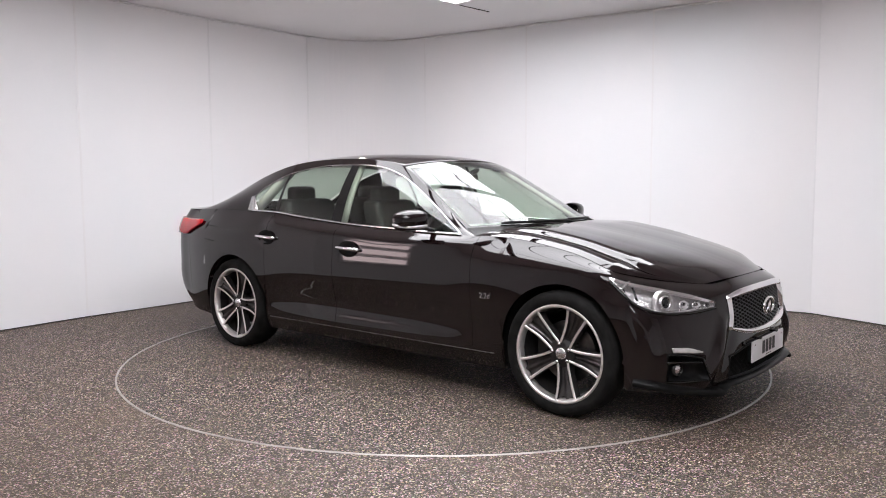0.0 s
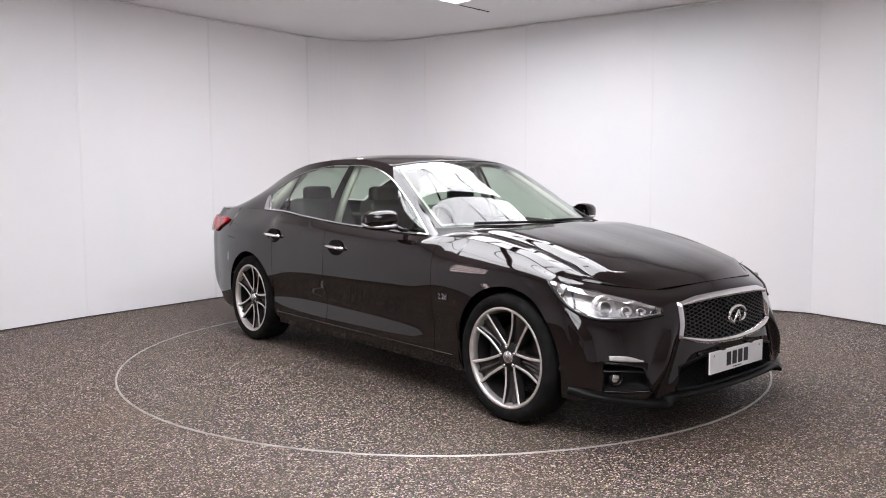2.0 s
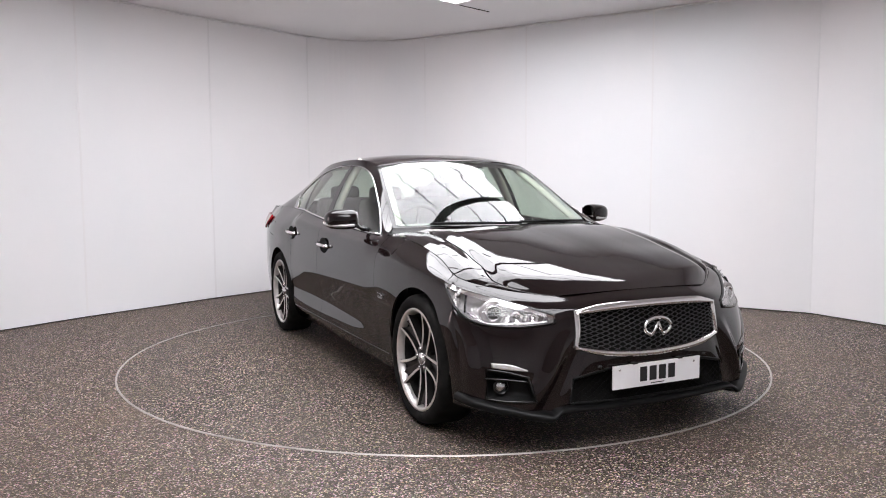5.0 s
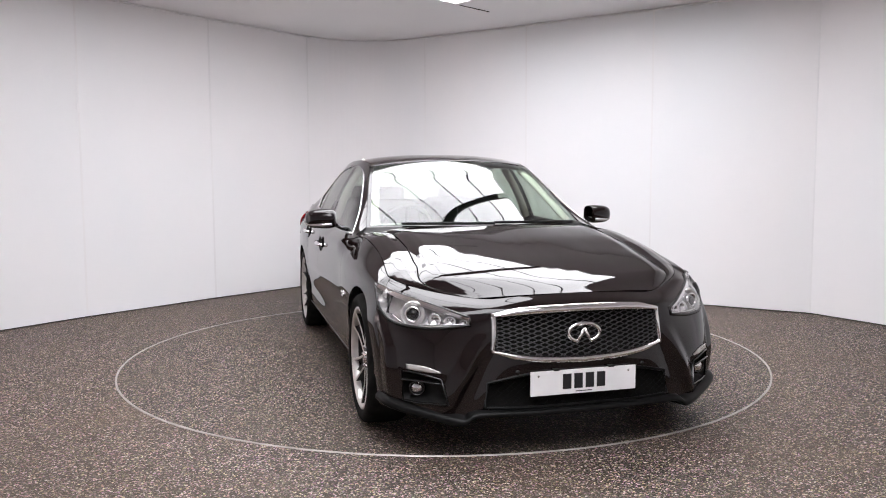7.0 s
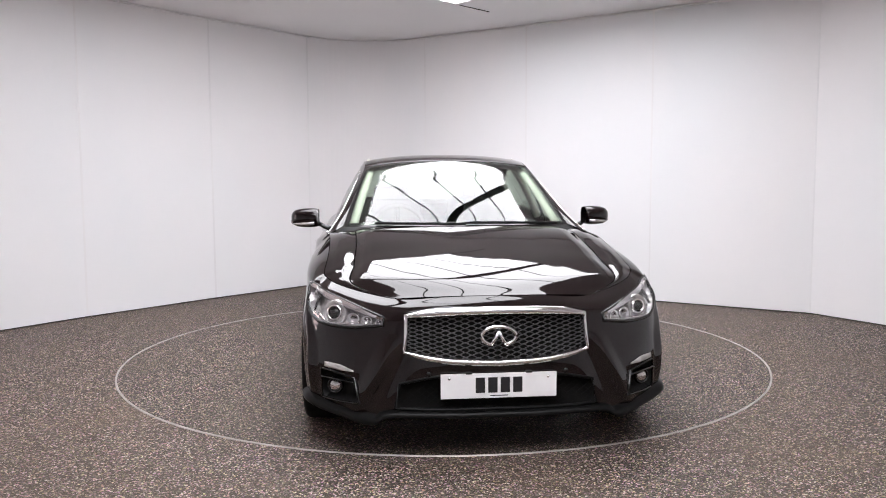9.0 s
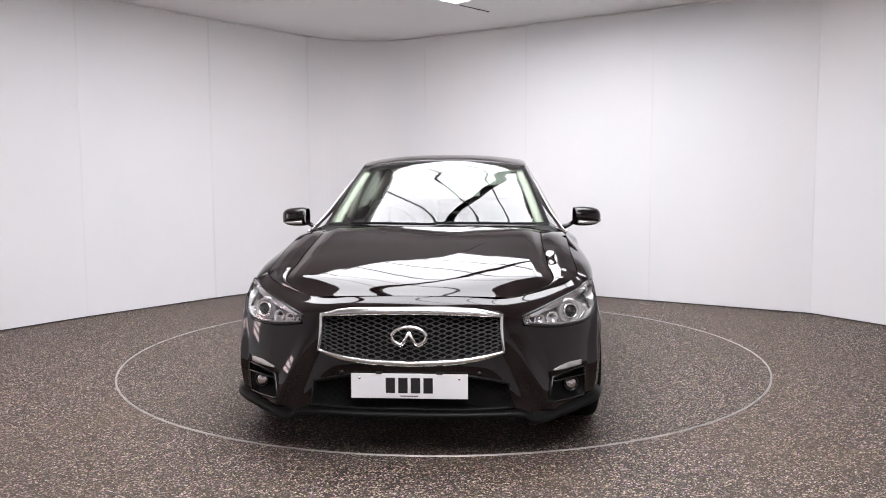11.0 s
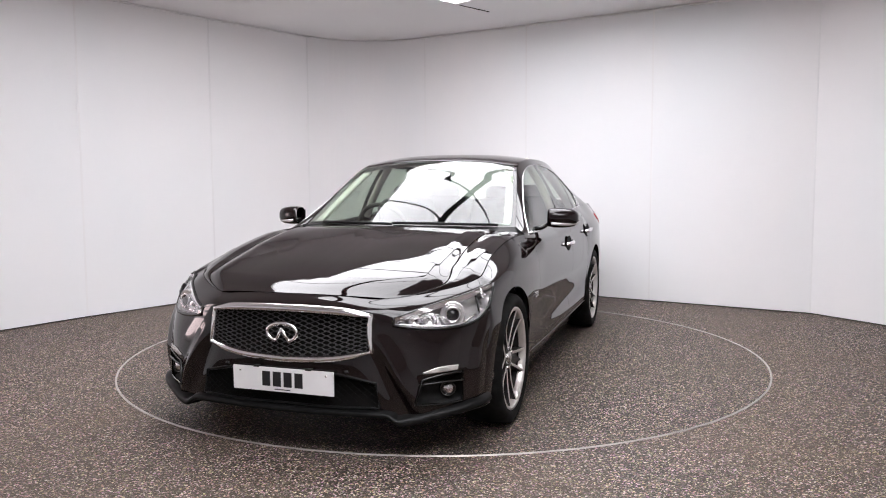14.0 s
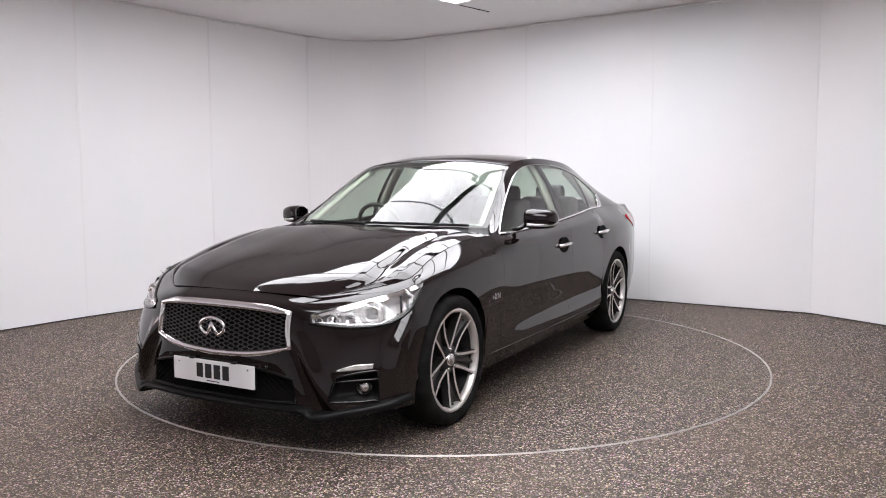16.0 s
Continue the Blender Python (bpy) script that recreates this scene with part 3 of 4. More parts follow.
CREST_A = (0.0, 0.10, 0.45, 0.69, 0.735, 0.79, 0.81, 0.87, 0.93, 1.0)
CREST_Z = (0.0, 0.001, 0.012, 0.025, 0.021, 0.007, 0.007, 0.015, 0.013, 0.0)


def hood_at(s, w):
    e = shoulder(2.15 + (U_COWL - 2.15) * s ** 0.8)
    cx, cz = spline(HOOD_C, s * 5)
    a = abs(w)
    x = cx + (e[0] - cx) * a ** 2.0
    z = cz + (e[2] - cz) * a ** 2.2
    fade = min(1.0, s * 5) * min(1.0, (1 - s) * 4 + 0.45)
    k = shut(s)
    b = a * 0.80 / k if a < k else 0.80 + 0.20 * (a - k) / (1 - k)
    z += fade * float(np.interp(b, CREST_A, CREST_Z))
    return np.array([x, e[1] * w, z])


ns = 60
HW = 0.9945
HALF = [0.85 * i / 26 for i in range(27)] + [0.8625, 0.875, 0.89, 0.905, 0.919, 0.935, 0.96, 0.982, 0.994]
FULL = [-h for h in HALF[:0:-1]] + HALF


def along(i, n=ns):
    return 0.005 + 0.990 * i / (n - 1)


hood = mesh_of("bonnet", [hood_at(along(i), h * shut(along(i))) for i in range(ns) for h in FULL], grid_faces(ns, len(FULL)), M_PAINT, car, outward=(1, 0, -5))
md = hood.modifiers.new("thick", "SOLIDIFY")
md.thickness, md.offset = 0.008, -1
es = hood.modifiers.new("edges", "EDGE_SPLIT")
es.split_angle = radians(50)
for s in (1, -1):
    fv_ = []
    for i in range(ns):
        k_ = shut(along(i)) + 0.004
        fv_ += [hood_at(along(i), (k_ + (HW - k_) * j / 17) * s) for j in range(18)]
    ft = mesh_of("fender_top", fv_, grid_faces(ns, 18), M_PAINT, car, outward=(1, 0, -5))
    md = ft.modifiers.new("thick", "SOLIDIFY")
    md.thickness, md.offset = 0.008, -1
    es = ft.modifiers.new("edges", "EDGE_SPLIT")
    es.split_angle = radians(50)
mesh_of("bonnet_liner", [hood_at(along(i, 24), (-1 + 2 * j / 40) * 0.97) - np.array([0, 0, 0.03]) for i in range(24) for j in range(41)], grid_faces(24, 41), M_DARK, car, outward=(1, 0, -5))

ROWS_C = [(0.95, 0.985), (0.70, 1.125), (0.42, 1.268), (0.17, 1.385), (-0.10, 1.432), (-0.40, 1.450), (-0.75, 1.449), (-1.10, 1.420), (-1.45, 1.338), (-1.75, 1.212), (-1.98, 1.090)]
ROWS_E = [(0.673, 0.715, 0.972), (0.47, 0.672, 1.098), (0.25, 0.622, 1.238), (0.053, 0.578, 1.345), (-0.20, 0.580, 1.390), (-0.42, 0.577, 1.405), (-0.75, 0.572, 1.403), (-1.08, 0.567, 1.376), (-1.40, 0.562, 1.304), (-1.72, 0.575, 1.188), (-1.98, 0.60, 1.068)]


def top_at(s, w):
    c, e = spline(ROWS_C, s), spline(ROWS_E, s)
    a = abs(w)
    return np.array([c[0] + (e[0] - c[0]) * a ** 2, e[1] * w, c[1] + (e[2] - c[1]) * a ** 2.6])


def top_patch(name, s0, s1, w1, material, n=24, m=41, label="", lift=0.0, solid=0.0):
    v = []
    for i in range(n):
        for j in range(m):
            p = top_at(s0 + (s1 - s0) * i / (n - 1), (-1 + 2 * j / (m - 1)) * w1)
            v.append(p + np.array([0, 0, lift]))
    ob = mesh_of(name, v, grid_faces(n, m), material, car, label, outward=(-0.4, 0, -5))
    if solid:
        md_ = ob.modifiers.new("thick", "SOLIDIFY")
        md_.thickness, md_.offset = solid, -1
    return ob


top_patch("roof", 3.05, 7.35, 1.0, M_PAINT, 40, 41, solid=0.01)
ws = top_patch("windscreen", 0.06, 2.99, 0.965, M_GLASS, 30, 41, "clear windscreen reflecting the ceiling light", 0.0)
bl = top_patch("rear_window", 7.42, 9.9, 0.95, M_GLASS, 20, 31, "", 0.0)
for g in (ws, bl):
    g.visible_shadow = False
# black border of the windscreen
for w0, w1 in ((0.962, 0.998), (-0.998, -0.962)):
    v = [top_at(0.0 + 3.03 * i / 29, w0 + (w1 - w0) * j / 3) - np.array([0, 0, 0.004]) for i in range(30) for j in range(4)]
    mesh_of("windscreen_border", v, grid_faces(30, 4), M_GLOSS, car, outward=(-0.4, 0, -5))
for s0, s1 in ((2.9, 3.05), (0.0, 0.16)):
    v = [top_at(s0 + (s1 - s0) * i / 4, -0.97 + 1.94 * j / 30) - np.array([0, 0, 0.004]) for i in range(5) for j in range(31)]
    mesh_of("windscreen_border", v, grid_faces(5, 31), M_GLOSS, car, outward=(-0.4, 0, -5))
# cowl between bonnet and windscreen
v = []
for i in range(6):
    for j in range(41):
        w_ = -1 + 2 * j / 40
        a_, b_ = hood_at(1.0, w_), top_at(0.04, w_)
        p_ = a_ + (b_ - a_) * i / 5
        p_[2] -= 0.015 * math.sin(math.pi * i / 5) + 0.006
        v.append(p_)
mesh_of("cowl", v, grid_faces(6, 41), M_BLACK, car, outward=(0.8, 0, -5))

# sides of the cabin, from belt to roof edge
BELT_X = [0.80, 0.70, 0.45, 0.20, -0.10, -0.42, -0.75, -1.04, -1.40, -1.75, -2.06]
RAIL_S = [0.0, 0.75, 1.8, 3.0, 4.0, 5.0, 6.0, 7.0, 8.0, 9.0, 10.0]
BELT = [shoulder(u_at_x(x, 6.0)) for x in BELT_X]
RAIL = [spline(ROWS_E, s) for s in RAIL_S]


def cabin_at(c, r):
    a, b = spline(BELT, c), spline(RAIL, c)
    p = a + (b - a) * r
    p[1] += 0.022 * math.sin(math.pi * min(max(r, 0), 1)) * min(1.0, c / 2)
    return p


CAB = Skin(cabin_at, lambda p: (p[0], p[2]), 0.0, 10.0, 0.0, 1.0, 110, 24)
DLO_TOP = [(0.715, 0.934), (0.56, 1.020), (0.36, 1.137), (0.18, 1.236), (0.03, 1.302), (-0.16, 1.350), (-0.384, 1.364), (-0.72, 1.360), (-1.058, 1.309), (-1.25, 1.236), (-1.345, 1.178), (-1.388, 1.128)]
DLO_BOT = [(0.715, 0.929), (0.20, 0.950), (-0.10, 0.960), (-0.42, 0.978), (-0.75, 1.003), (-1.04, 1.024), (-1.355, 1.036)]
DLO = resample(DLO_TOP, 60) + resample(DLO_BOT, 40)[::-1]
nc, nr = 150, 26
cv = [cabin_at(10 * i / (nc - 1), j / (nr - 1)) for i in range(nc) for j in range(nr)]


def keep_cab(i, j):
    m = (cv[i * nr + j] + cv[(i + 1) * nr + j + 1]) / 2
    return not inside(DLO, m[0], m[2])


mirror_mesh("pillar_frame", cv, grid_faces(nc, nr, keep_cab), M_PAINT, car, solid=0.006)


def zcurve(curve, x):
    c = sorted((float(p[0]), float(p[1])) for p in curve)
    return float(np.interp(x, [p[0] for p in c], [p[1] for p in c]))


TOPC, BOTC = resample(DLO_TOP, 60), resample(DLO_BOT, 60)


def side_glass(name, x0, x1, lean0=0.0, lean1=0.0, material=M_GLASS, off=-0.004, label="", pad=0.0, n=24, m=12):
    """A pane between two edges that may lean, cut by the opening's outline."""
    v = []
    for i in range(n):
        t = i / (n - 1)
        for j in range(m):
            r = j / (m - 1)
            xb = x0 + (x1 - x0) * t
            x = xb + (lean0 + (lean1 - lean0) * t) * r
            x = min(max(x, -1.39), 0.712)
            zb, zt = zcurve(BOTC, x), zcurve(TOPC, x)
            z = zb + (zt - zb) * r
            v.append(CAB.at(x, max(z, zb) - pad * 0, off))
    return mirror_mesh(name, v, grid_faces(n, m), material, car, label)


panes = side_glass("door_window", 0.71, -0.335, 0.0, -0.01)
panes += side_glass("door_window", -0.435, -1.02, 0.02, -0.02)
panes += side_glass("quarter_window", -1.045, -1.388, -0.02, 0.0)
for g in panes:
    g.visible_shadow = False
side_glass("pillar_cover", -0.333, -0.437, -0.01, 0.02, M_GLOSS, -0.002, "gloss black pillar cover", n=5)
side_glass("window_divider", -1.018, -1.047, -0.02, -0.02, M_GLOSS, -0.001, "", n=3)

# bright frame round the side windows
for s in (1, -1):
    top = [CAB.at(x, z, -0.001) * np.array([1, s, 1]) for x, z in resample(DLO_TOP, 46)]
    bot = [CAB.at(x, z, 0.005) * np.array([1, s, 1]) for x, z in resample(DLO_BOT, 36)]
    tube("window_trim", top, 0.0050, M_SATIN, car, flat=0.7, label="bright chrome window surround")
    tube("window_trim", bot, 0.0070, M_CHROME, car, flat=0.9, label="bright chrome window surround")
    # broad bright corner behind the quarter window
    a = [CAB.at(-1.265 - 0.112 * (k / 9) ** 1.2, 1.036 + 0.105 * k / 9, 0.005) for k in range(10)]
    b = [CAB.at(-1.378 - 0.036 * (k / 9) ** 0.8, 1.030 + 0.108 * k / 9, 0.004) for k in range(10)]
    vv = [p * np.array([1, s, 1]) for k in range(10) for p in (a[k], b[k])]
    ob = mesh_of("corner_trim", vv, grid_faces(10, 2), M_SATIN, car, "broad bright window corner")
    m_ = ob.modifiers.new("thick", "SOLIDIFY")
    m_.thickness, m_.offset = 0.006, 0

# boot lid
TRUNK_E = [spline(ROWS_E, 10.0), np.array([-2.06, 0.73, 1.035]), shoulder(15.4), shoulder(16.0), shoulder(16.6)]
v = []
for i in range(20):
    t = i / 19
    e = spline(TRUNK_E, t * 3.6)
    c = np.array([-1.98 + (-2.41 + 1.98) * t, 0, 1.085 - 0.05 * t + 0.012 * math.sin(math.pi * t)])
    for j in range(31):
        w_ = -1 + 2 * j / 30
        q = np.array([c[0] + (e[0] - c[0]) * w_ * w_, e[1] * w_, c[2] + (e[2] - c[2]) * abs(w_) ** 2.4])
        v.append(q)
mesh_of("boot_lid", v, grid_faces(20, 31), M_PAINT, car, outward=(-2, 0, -5))

# underside, wheel wells
part("underbody", bevel_box((-2.25, -0.60, 0.17), (2.05, 0.60, 0.21), 0.01), M_DARK, car)
part("floor_pan", bevel_box((-1.02, -0.82, 0.19), (1.02, 0.82, 0.24), 0.01), M_DARK, car)
for xw in (AX, -AX):
    for s in (1, -1):
        prof = []
        for k in range(25):
            a = math.pi * (-0.12 + 1.24 * k / 24)
            x, z = xw + (AR + 0.012) * math.cos(a), AZ + (AR + 0.012) * math.sin(a)
            for y in (0.50, 0.60, 0.72, 0.845):
                prof.append((x, y * s, z))
        mesh_of("wheel_well", prof, grid_faces(25, 4), M_DARK, car)
        back = [(xw, 0.5 * s, AZ)] + [(xw + (AR + 0.012) * math.cos(math.pi * (-0.12 + 1.24 * k / 24)), 0.5 * s, AZ + (AR + 0.012) * math.sin(math.pi * (-0.12 + 1.24 * k / 24))) for k in range(25)]
        mesh_of("wheel_well", back, [(0, k, k + 1) for k in range(1, 25)], M_DARK, car, smooth=False)


# ---- wheels ----
def build_wheel(xw, s, spin):
    w = new("wheel")
    w.parent = car
    w.location = (xw, 0.0, 0.0)
    O = Vector((0, 0.79 * s, AZ))
    w["label"] = "five twin-spoke alloy wheel with low-profile tyre"

    def put(name, verts, faces, m, label="", smooth=True):
        return mesh_of(name, [(p[0] + O.x, p[1] * s + O.y, p[2] + O.z) for p in verts], faces, m, w, label, smooth, None)

    tv, tf = lathe([(0.247, 0.082), (0.262, 0.100), (0.279, 0.112), (0.300, 0.114), (0.318, 0.108), (0.330, 0.094), (0.3355, 0.07), (0.3365, 0.03), (0.3365, -0.03), (0.3355, -0.07), (0.325, -0.10), (0.25, -0.11)], n=72)
    put("tyre", tv, tf, M_TYRE, "black low-profile tyre")
    bv, bf = lathe([(0.267, 0.099), (0.264, 0.105), (0.253, 0.105), (0.247, 0.095), (0.242, 0.07), (0.238, -0.09)], n=72)
    put("rim", bv, bf, M_RIM)
    bv, bf = lathe([(0.235, 0.07), (0.228, 0.03), (0.222, -0.05), (0.222, -0.1)], n=48)
    put("barrel", bv, bf, M_POCKET)
    dv, df = lathe([(0.0, 0.0), (0.165, 0.0), (0.165, -0.02), (0.0, -0.02)], n=40)
    put("brake_disc", dv, df, M_STEEL, smooth=False)
    cal = bevel_box((-0.17, -0.02 * 1 - 0.02, -0.07), (-0.10, 0.028, 0.07), 0.01)
    bmesh.ops.translate(cal, verts=cal.verts[:], vec=(O.x, O.y + 0.0, O.z))
    part("brake_caliper", cal, M_BLACK, w)
    # twin spokes: a machined face over a darker flank
    for k in range(5):
        A = radians(spin + 72 * k)
        ca, sa = math.cos(A), math.sin(A)
        turn = lambda a_, b_, y_: (a_ * ca - b_ * sa, y_, a_ * sa + b_ * ca)
        edge = lambda t: 0.031 + 0.030 * t ** 1.1 - 0.006 * math.sin(math.pi * t)
        face = lambda t: 0.072 + 0.028 * t ** 0.8 - 0.008 * math.sin(math.pi * t)
        reach = lambda t: 0.052 + 0.197 * t
        for sg in (-1, 1):
            vv = []
            for q in range(11):
                t = q / 10
                h_ = 0.0068 + 0.0012 * t
                for o_, d_ in ((-h_ - 0.003, -0.045), (-h_, -0.003), (-h_ + 0.003, 0.0), (h_ - 0.003, 0.0), (h_, -0.003), (h_ + 0.003, -0.045)):
                    vv.append(turn(reach(t), sg * edge(t) + o_, face(t) + d_))
            ob = put("spoke", vv, grid_faces(11, 6), M_RIM, "", False)
            ob.data.materials.append(M_POCKET)
            for i_, p_ in enumerate(ob.data.polygons):
                if i_ % 5 in (0, 4):
                    p_.material_index = 1
        # grey hollow with a soft ridge between the two bright edges
        vv = []
        for q in range(11):
            t = q / 10
            for j_ in range(9):
                f_ = -1 + j_ / 4
                dip = 0.036 * (1 - abs(f_) ** 4) - 0.022 * math.exp(-(f_ / 0.24) ** 2)
                vv.append(turn(reach(t), f_ * edge(t), face(t) - 0.003 - dip))
        put("spoke_web", vv, grid_faces(11, 9), M_WEB, "dark grey spoke hollow")
    hv_, hf_ = lathe([(0.0, 0.084), (0.026, 0.083), (0.032, 0.078), (0.034, 0.06)], n=24)
    put("centre_cap", hv_, hf_, M_SATIN, "silver wheel centre cap")
    hv_, hf_ = lathe([(0.034, 0.068), (0.075, 0.066), (0.08, 0.05), (0.08, 0.0)], n=30)
    put("hub", hv_, hf_, M_POCKET)
    for k in range(5):
        A = radians(spin + 36 + 72 * k)
        nv_, nf_ = lathe([(0.0, 0.082), (0.008, 0.081), (0.010, 0.076), (0.010, 0.055)], n=10)
        put("wheel_nut", [(p[0] + 0.053 * math.cos(A), p[1], p[2] + 0.053 * math.sin(A)) for p in nv_], nf_, M_SATIN)
    return w


build_wheel(AX, -1, 64)
build_wheel(-AX, -1, 70)
build_wheel(AX, 1, 50)
build_wheel(-AX, 1, 75)


# ---- nose: headlamps, grille, intake, fog lamps, plate, lip ----
def nose_patch(top, bot, off, n=24, m=9, s=1, grow=0.0):
    T, B = resample(top, n), resample(bot, n)
    v = []
    for i in range(n):
        for j in range(m):
            t = j / (m - 1)
            a = B[i] + (T[i] - B[i]) * t
            a = np.array(a)
            if grow:
                a[1] += grow * (2 * t - 1)
            v.append(NOSE.at(a[0], a[1], off) * np.array([1, s, 1]))
    return v, grid_faces(n, m)


def outline(top, bot, off, s=1, n=22):
    T, B = resample(top, n), resample(bot, n)
    return [NOSE.at(a[0], a[1], off) * np.array([1, s, 1]) for a in T + B[::-1]]


def bowl(name, top, bot, depth, material, parent, s=1, n=24, m=9, label="", through_middle=False):
    """A recess behind an opening: walls running inward from its outline to a floor."""
    T, B = resample(top, n), resample(bot, n)
    v = []
    for i in range(n):
        for j in range(m):
            t = j / (m - 1)
            a = B[i] + (T[i] - B[i]) * t
            e = min(j, m - 1 - j, n - 1 - i, n if through_middle else i)
            d = -0.004 if e == 0 else (-depth * 0.75 if e == 1 else -depth)
            p = NOSE.at(a[0], a[1], 0.0)
            u_, v_ = NOSE.find(a[0], a[1])
            nn = normal_of(wrap_at, u_, v_)
            v.append((p + nn * d) * np.array([1, s, 1]))
    return mesh_of(name, v, grid_faces(n, m), material, parent, label)


for s in (1, -1):
    S = np.array([1, s, 1])
    lamp = new("headlamp")
    lamp.parent = car
    lamp["label"] = "slanting clear headlamp with chrome brow and projector"
    bowl("housing", HEAD_TOP, HEAD_BOT, 0.055, M_LAMP, lamp, s, 26, 10)
    v, f = nose_patch(HEAD_TOP, HEAD_BOT, 0.004, 26, 10, s)
    lens = mesh_of("lens", v, f, M_LENS, lamp)
    lens.visible_shadow = False
    tube("bezel", outline(HEAD_TOP, HEAD_BOT, 0.001, s), 0.0075, M_GLOSS, lamp, closed=True)
    # bright brow along the upper edge
    T = resample(HEAD_TOP, 24)
    vv = []
    for i, a in enumerate(T):
        wd = 0.013 + 0.006 * math.sin(math.pi * i / 23)
        for k in range(3):
            vv.append(NOSE.at(a[0] - 0.004 * k, a[1] - 0.002 - wd * k / 2, 0.0075 - 0.003 * k) * S)
    mesh_of("brow", vv, grid_faces(24, 3), M_CHROME, lamp)
    # projector in its rings
    u_, v_ = NOSE.find(*qz(1.935, 0.725, 0.640))
    c0, nn = wrap_at(u_, v_), normal_of(wrap_at, u_, v_)
    fwd = Vector((0.92, 0.36 * s, 0.12)).normalized()
    c1 = Vector(c0 * S) - fwd * 0.012
    q = fwd.to_track_quat("Y", "Z").to_matrix().to_4x4()
    for nm, prof, m_ in (("projector", [(0.0, 0.012), (0.012, 0.010), (0.022, 0.003), (0.027, -0.008)], M_GLOSS),
                         ("ring", [(0.027, -0.012), (0.029, 0.006), (0.036, 0.006), (0.040, -0.01)], M_CHROME),
                         ("ring", [(0.040, -0.012), (0.050, -0.006), (0.056, 0.000), (0.060, -0.010), (0.062, -0.03)], M_LAMP)):
        lv, lf = lathe(prof, n=30)
        mesh_of(nm, [c1 + q.to_3x3() @ Vector(p) for p in lv], lf, m_, lamp)
    tube("divider", [NOSE.at(a_[0], a_[1], -0.010) * S for a_ in (qz(1.800, 0.800, 0.715), qz(1.815, 0.815, 0.68), qz(1.835, 0.828, 0.64))], 0.006, M_GLOSS, lamp)
    tube("light_guide", [NOSE.at(a_[0], a_[1], -0.022) * S for a_ in resample([qz(1.85, 0.825, 0.64), qz(1.93, 0.775, 0.602), qz(2.0, 0.69, 0.600), qz(2.06, 0.58, 0.606), qz(2.095, 0.52, 0.612)], 16)], 0.006, M_CHROME, lamp)
    for px, py, pz, r_ in ((2.00, 0.645, 0.628, 0.030), (2.045, 0.585, 0.623, 0.026), (2.080, 0.530, 0.615, 0.018)):
        pc = NOSE.at(*qz(px, py, pz), -0.030) * S
        lv, lf = lathe([(0.0, -0.006), (r_ * 0.5, -0.002), (r_, 0.010), (r_ * 1.1, 0.004)], n=16)
        mesh_of("reflector", [Vector(pc) + q.to_3x3() @ Vector(p) for p in lv], lf, M_CHROME, lamp)
    # fog lamp nest with running light
    nest = new("fog_lamp")
    nest.parent = car
    nest["label"] = "round fog lamp in a black nest under a running light"
    bowl("housing", FOG_TOP, FOG_BOT, 0.05, M_BLACK, nest, s, 14, 8)
    D_T = [qz(2.008, 0.778, 0.424), qz(2.065, 0.71, 0.421), qz(2.112, 0.645, 0.399)]
    D_B = [qz(2.010, 0.775, 0.402), qz(2.066, 0.71, 0.396), qz(2.112, 0.647, 0.393)]
    v, f = nose_patch(D_T, D_B, 0.003, 14, 5, s)
    ob = mesh_of("running_light", v, f, M_LAMP, nest, "slim clear running light")
    m_ = ob.modifiers.new("thick", "SOLIDIFY")
    m_.thickness, m_.offset = 0.006, 0
    tube("blade", [NOSE.at(a[0], a[1], -0.002) * S for a in resample([qz(1.99, 0.80, 0.352), qz(2.05, 0.725, 0.352), qz(2.11, 0.64, 0.345)], 12)], 0.012, M_GLOSS, nest, flat=0.5)
    fc = Vector(NOSE.at(*qz(2.015, 0.735, 0.312), -0.022) * S)
    fl = Vector((0.95, 0.25 * s, 0)).normalized().to_track_quat("Y", "Z").to_matrix()
    for nm, prof, mm in (("lens", [(0.0, 0.012), (0.018, 0.009), (0.028, 0.0)], M_SATIN), ("ring", [(0.028, -0.004), (0.030, 0.006), (0.036, 0.006), (0.040, -0.006)], M_GLOSS)):
        lv, lf = lathe(prof, n=22)
        mesh_of(nm, [fc + fl @ Vector(p) for p in lv], lf, mm, nest)

for s in (1, -1):
    tube("nest_rim", outline(FOG_TOP, FOG_BOT, 0.001, s, 16), 0.006, M_GLOSS, car, closed=True, label="gloss black fog lamp surround")
low_half = [NOSE.at(a[0], a[1], 0.0) for a in resample(LOW_TOP, 16) + resample(LOW_BOT, 16)[::-1]]
tube("intake_rim", low_half + [p * FLIP for p in low_half[-2:0:-1]], 0.007, M_LIP, car, closed=True, label="satin black intake surround")

# grille: bright frame, dark back, wavy bars
grille = new("grille")
grille.parent = car
grille["label"] = "black wavy-mesh grille in a chrome frame"
for s in (1, -1):
    bowl("backing", GR_TOP, GR_BOT, 0.05, M_DARK, grille, s, 18, 8, through_middle=True)
side_line = [(GR_TOP[-1][0] + (GR_BOT[-1][0] - GR_TOP[-1][0]) * t - 0.007 * math.sin(math.pi * t), GR_TOP[-1][1] + (GR_BOT[-1][1] - GR_TOP[-1][1]) * t) for t in (0.08, 0.25, 0.45, 0.65, 0.82, 0.94)]
right = [(a, "top") for a in resample(GR_TOP, 16)] + [(a, "side") for a in side_line] + [(a, "foot") for a in resample(GR_BOT, 16)[::-1]]
half = []
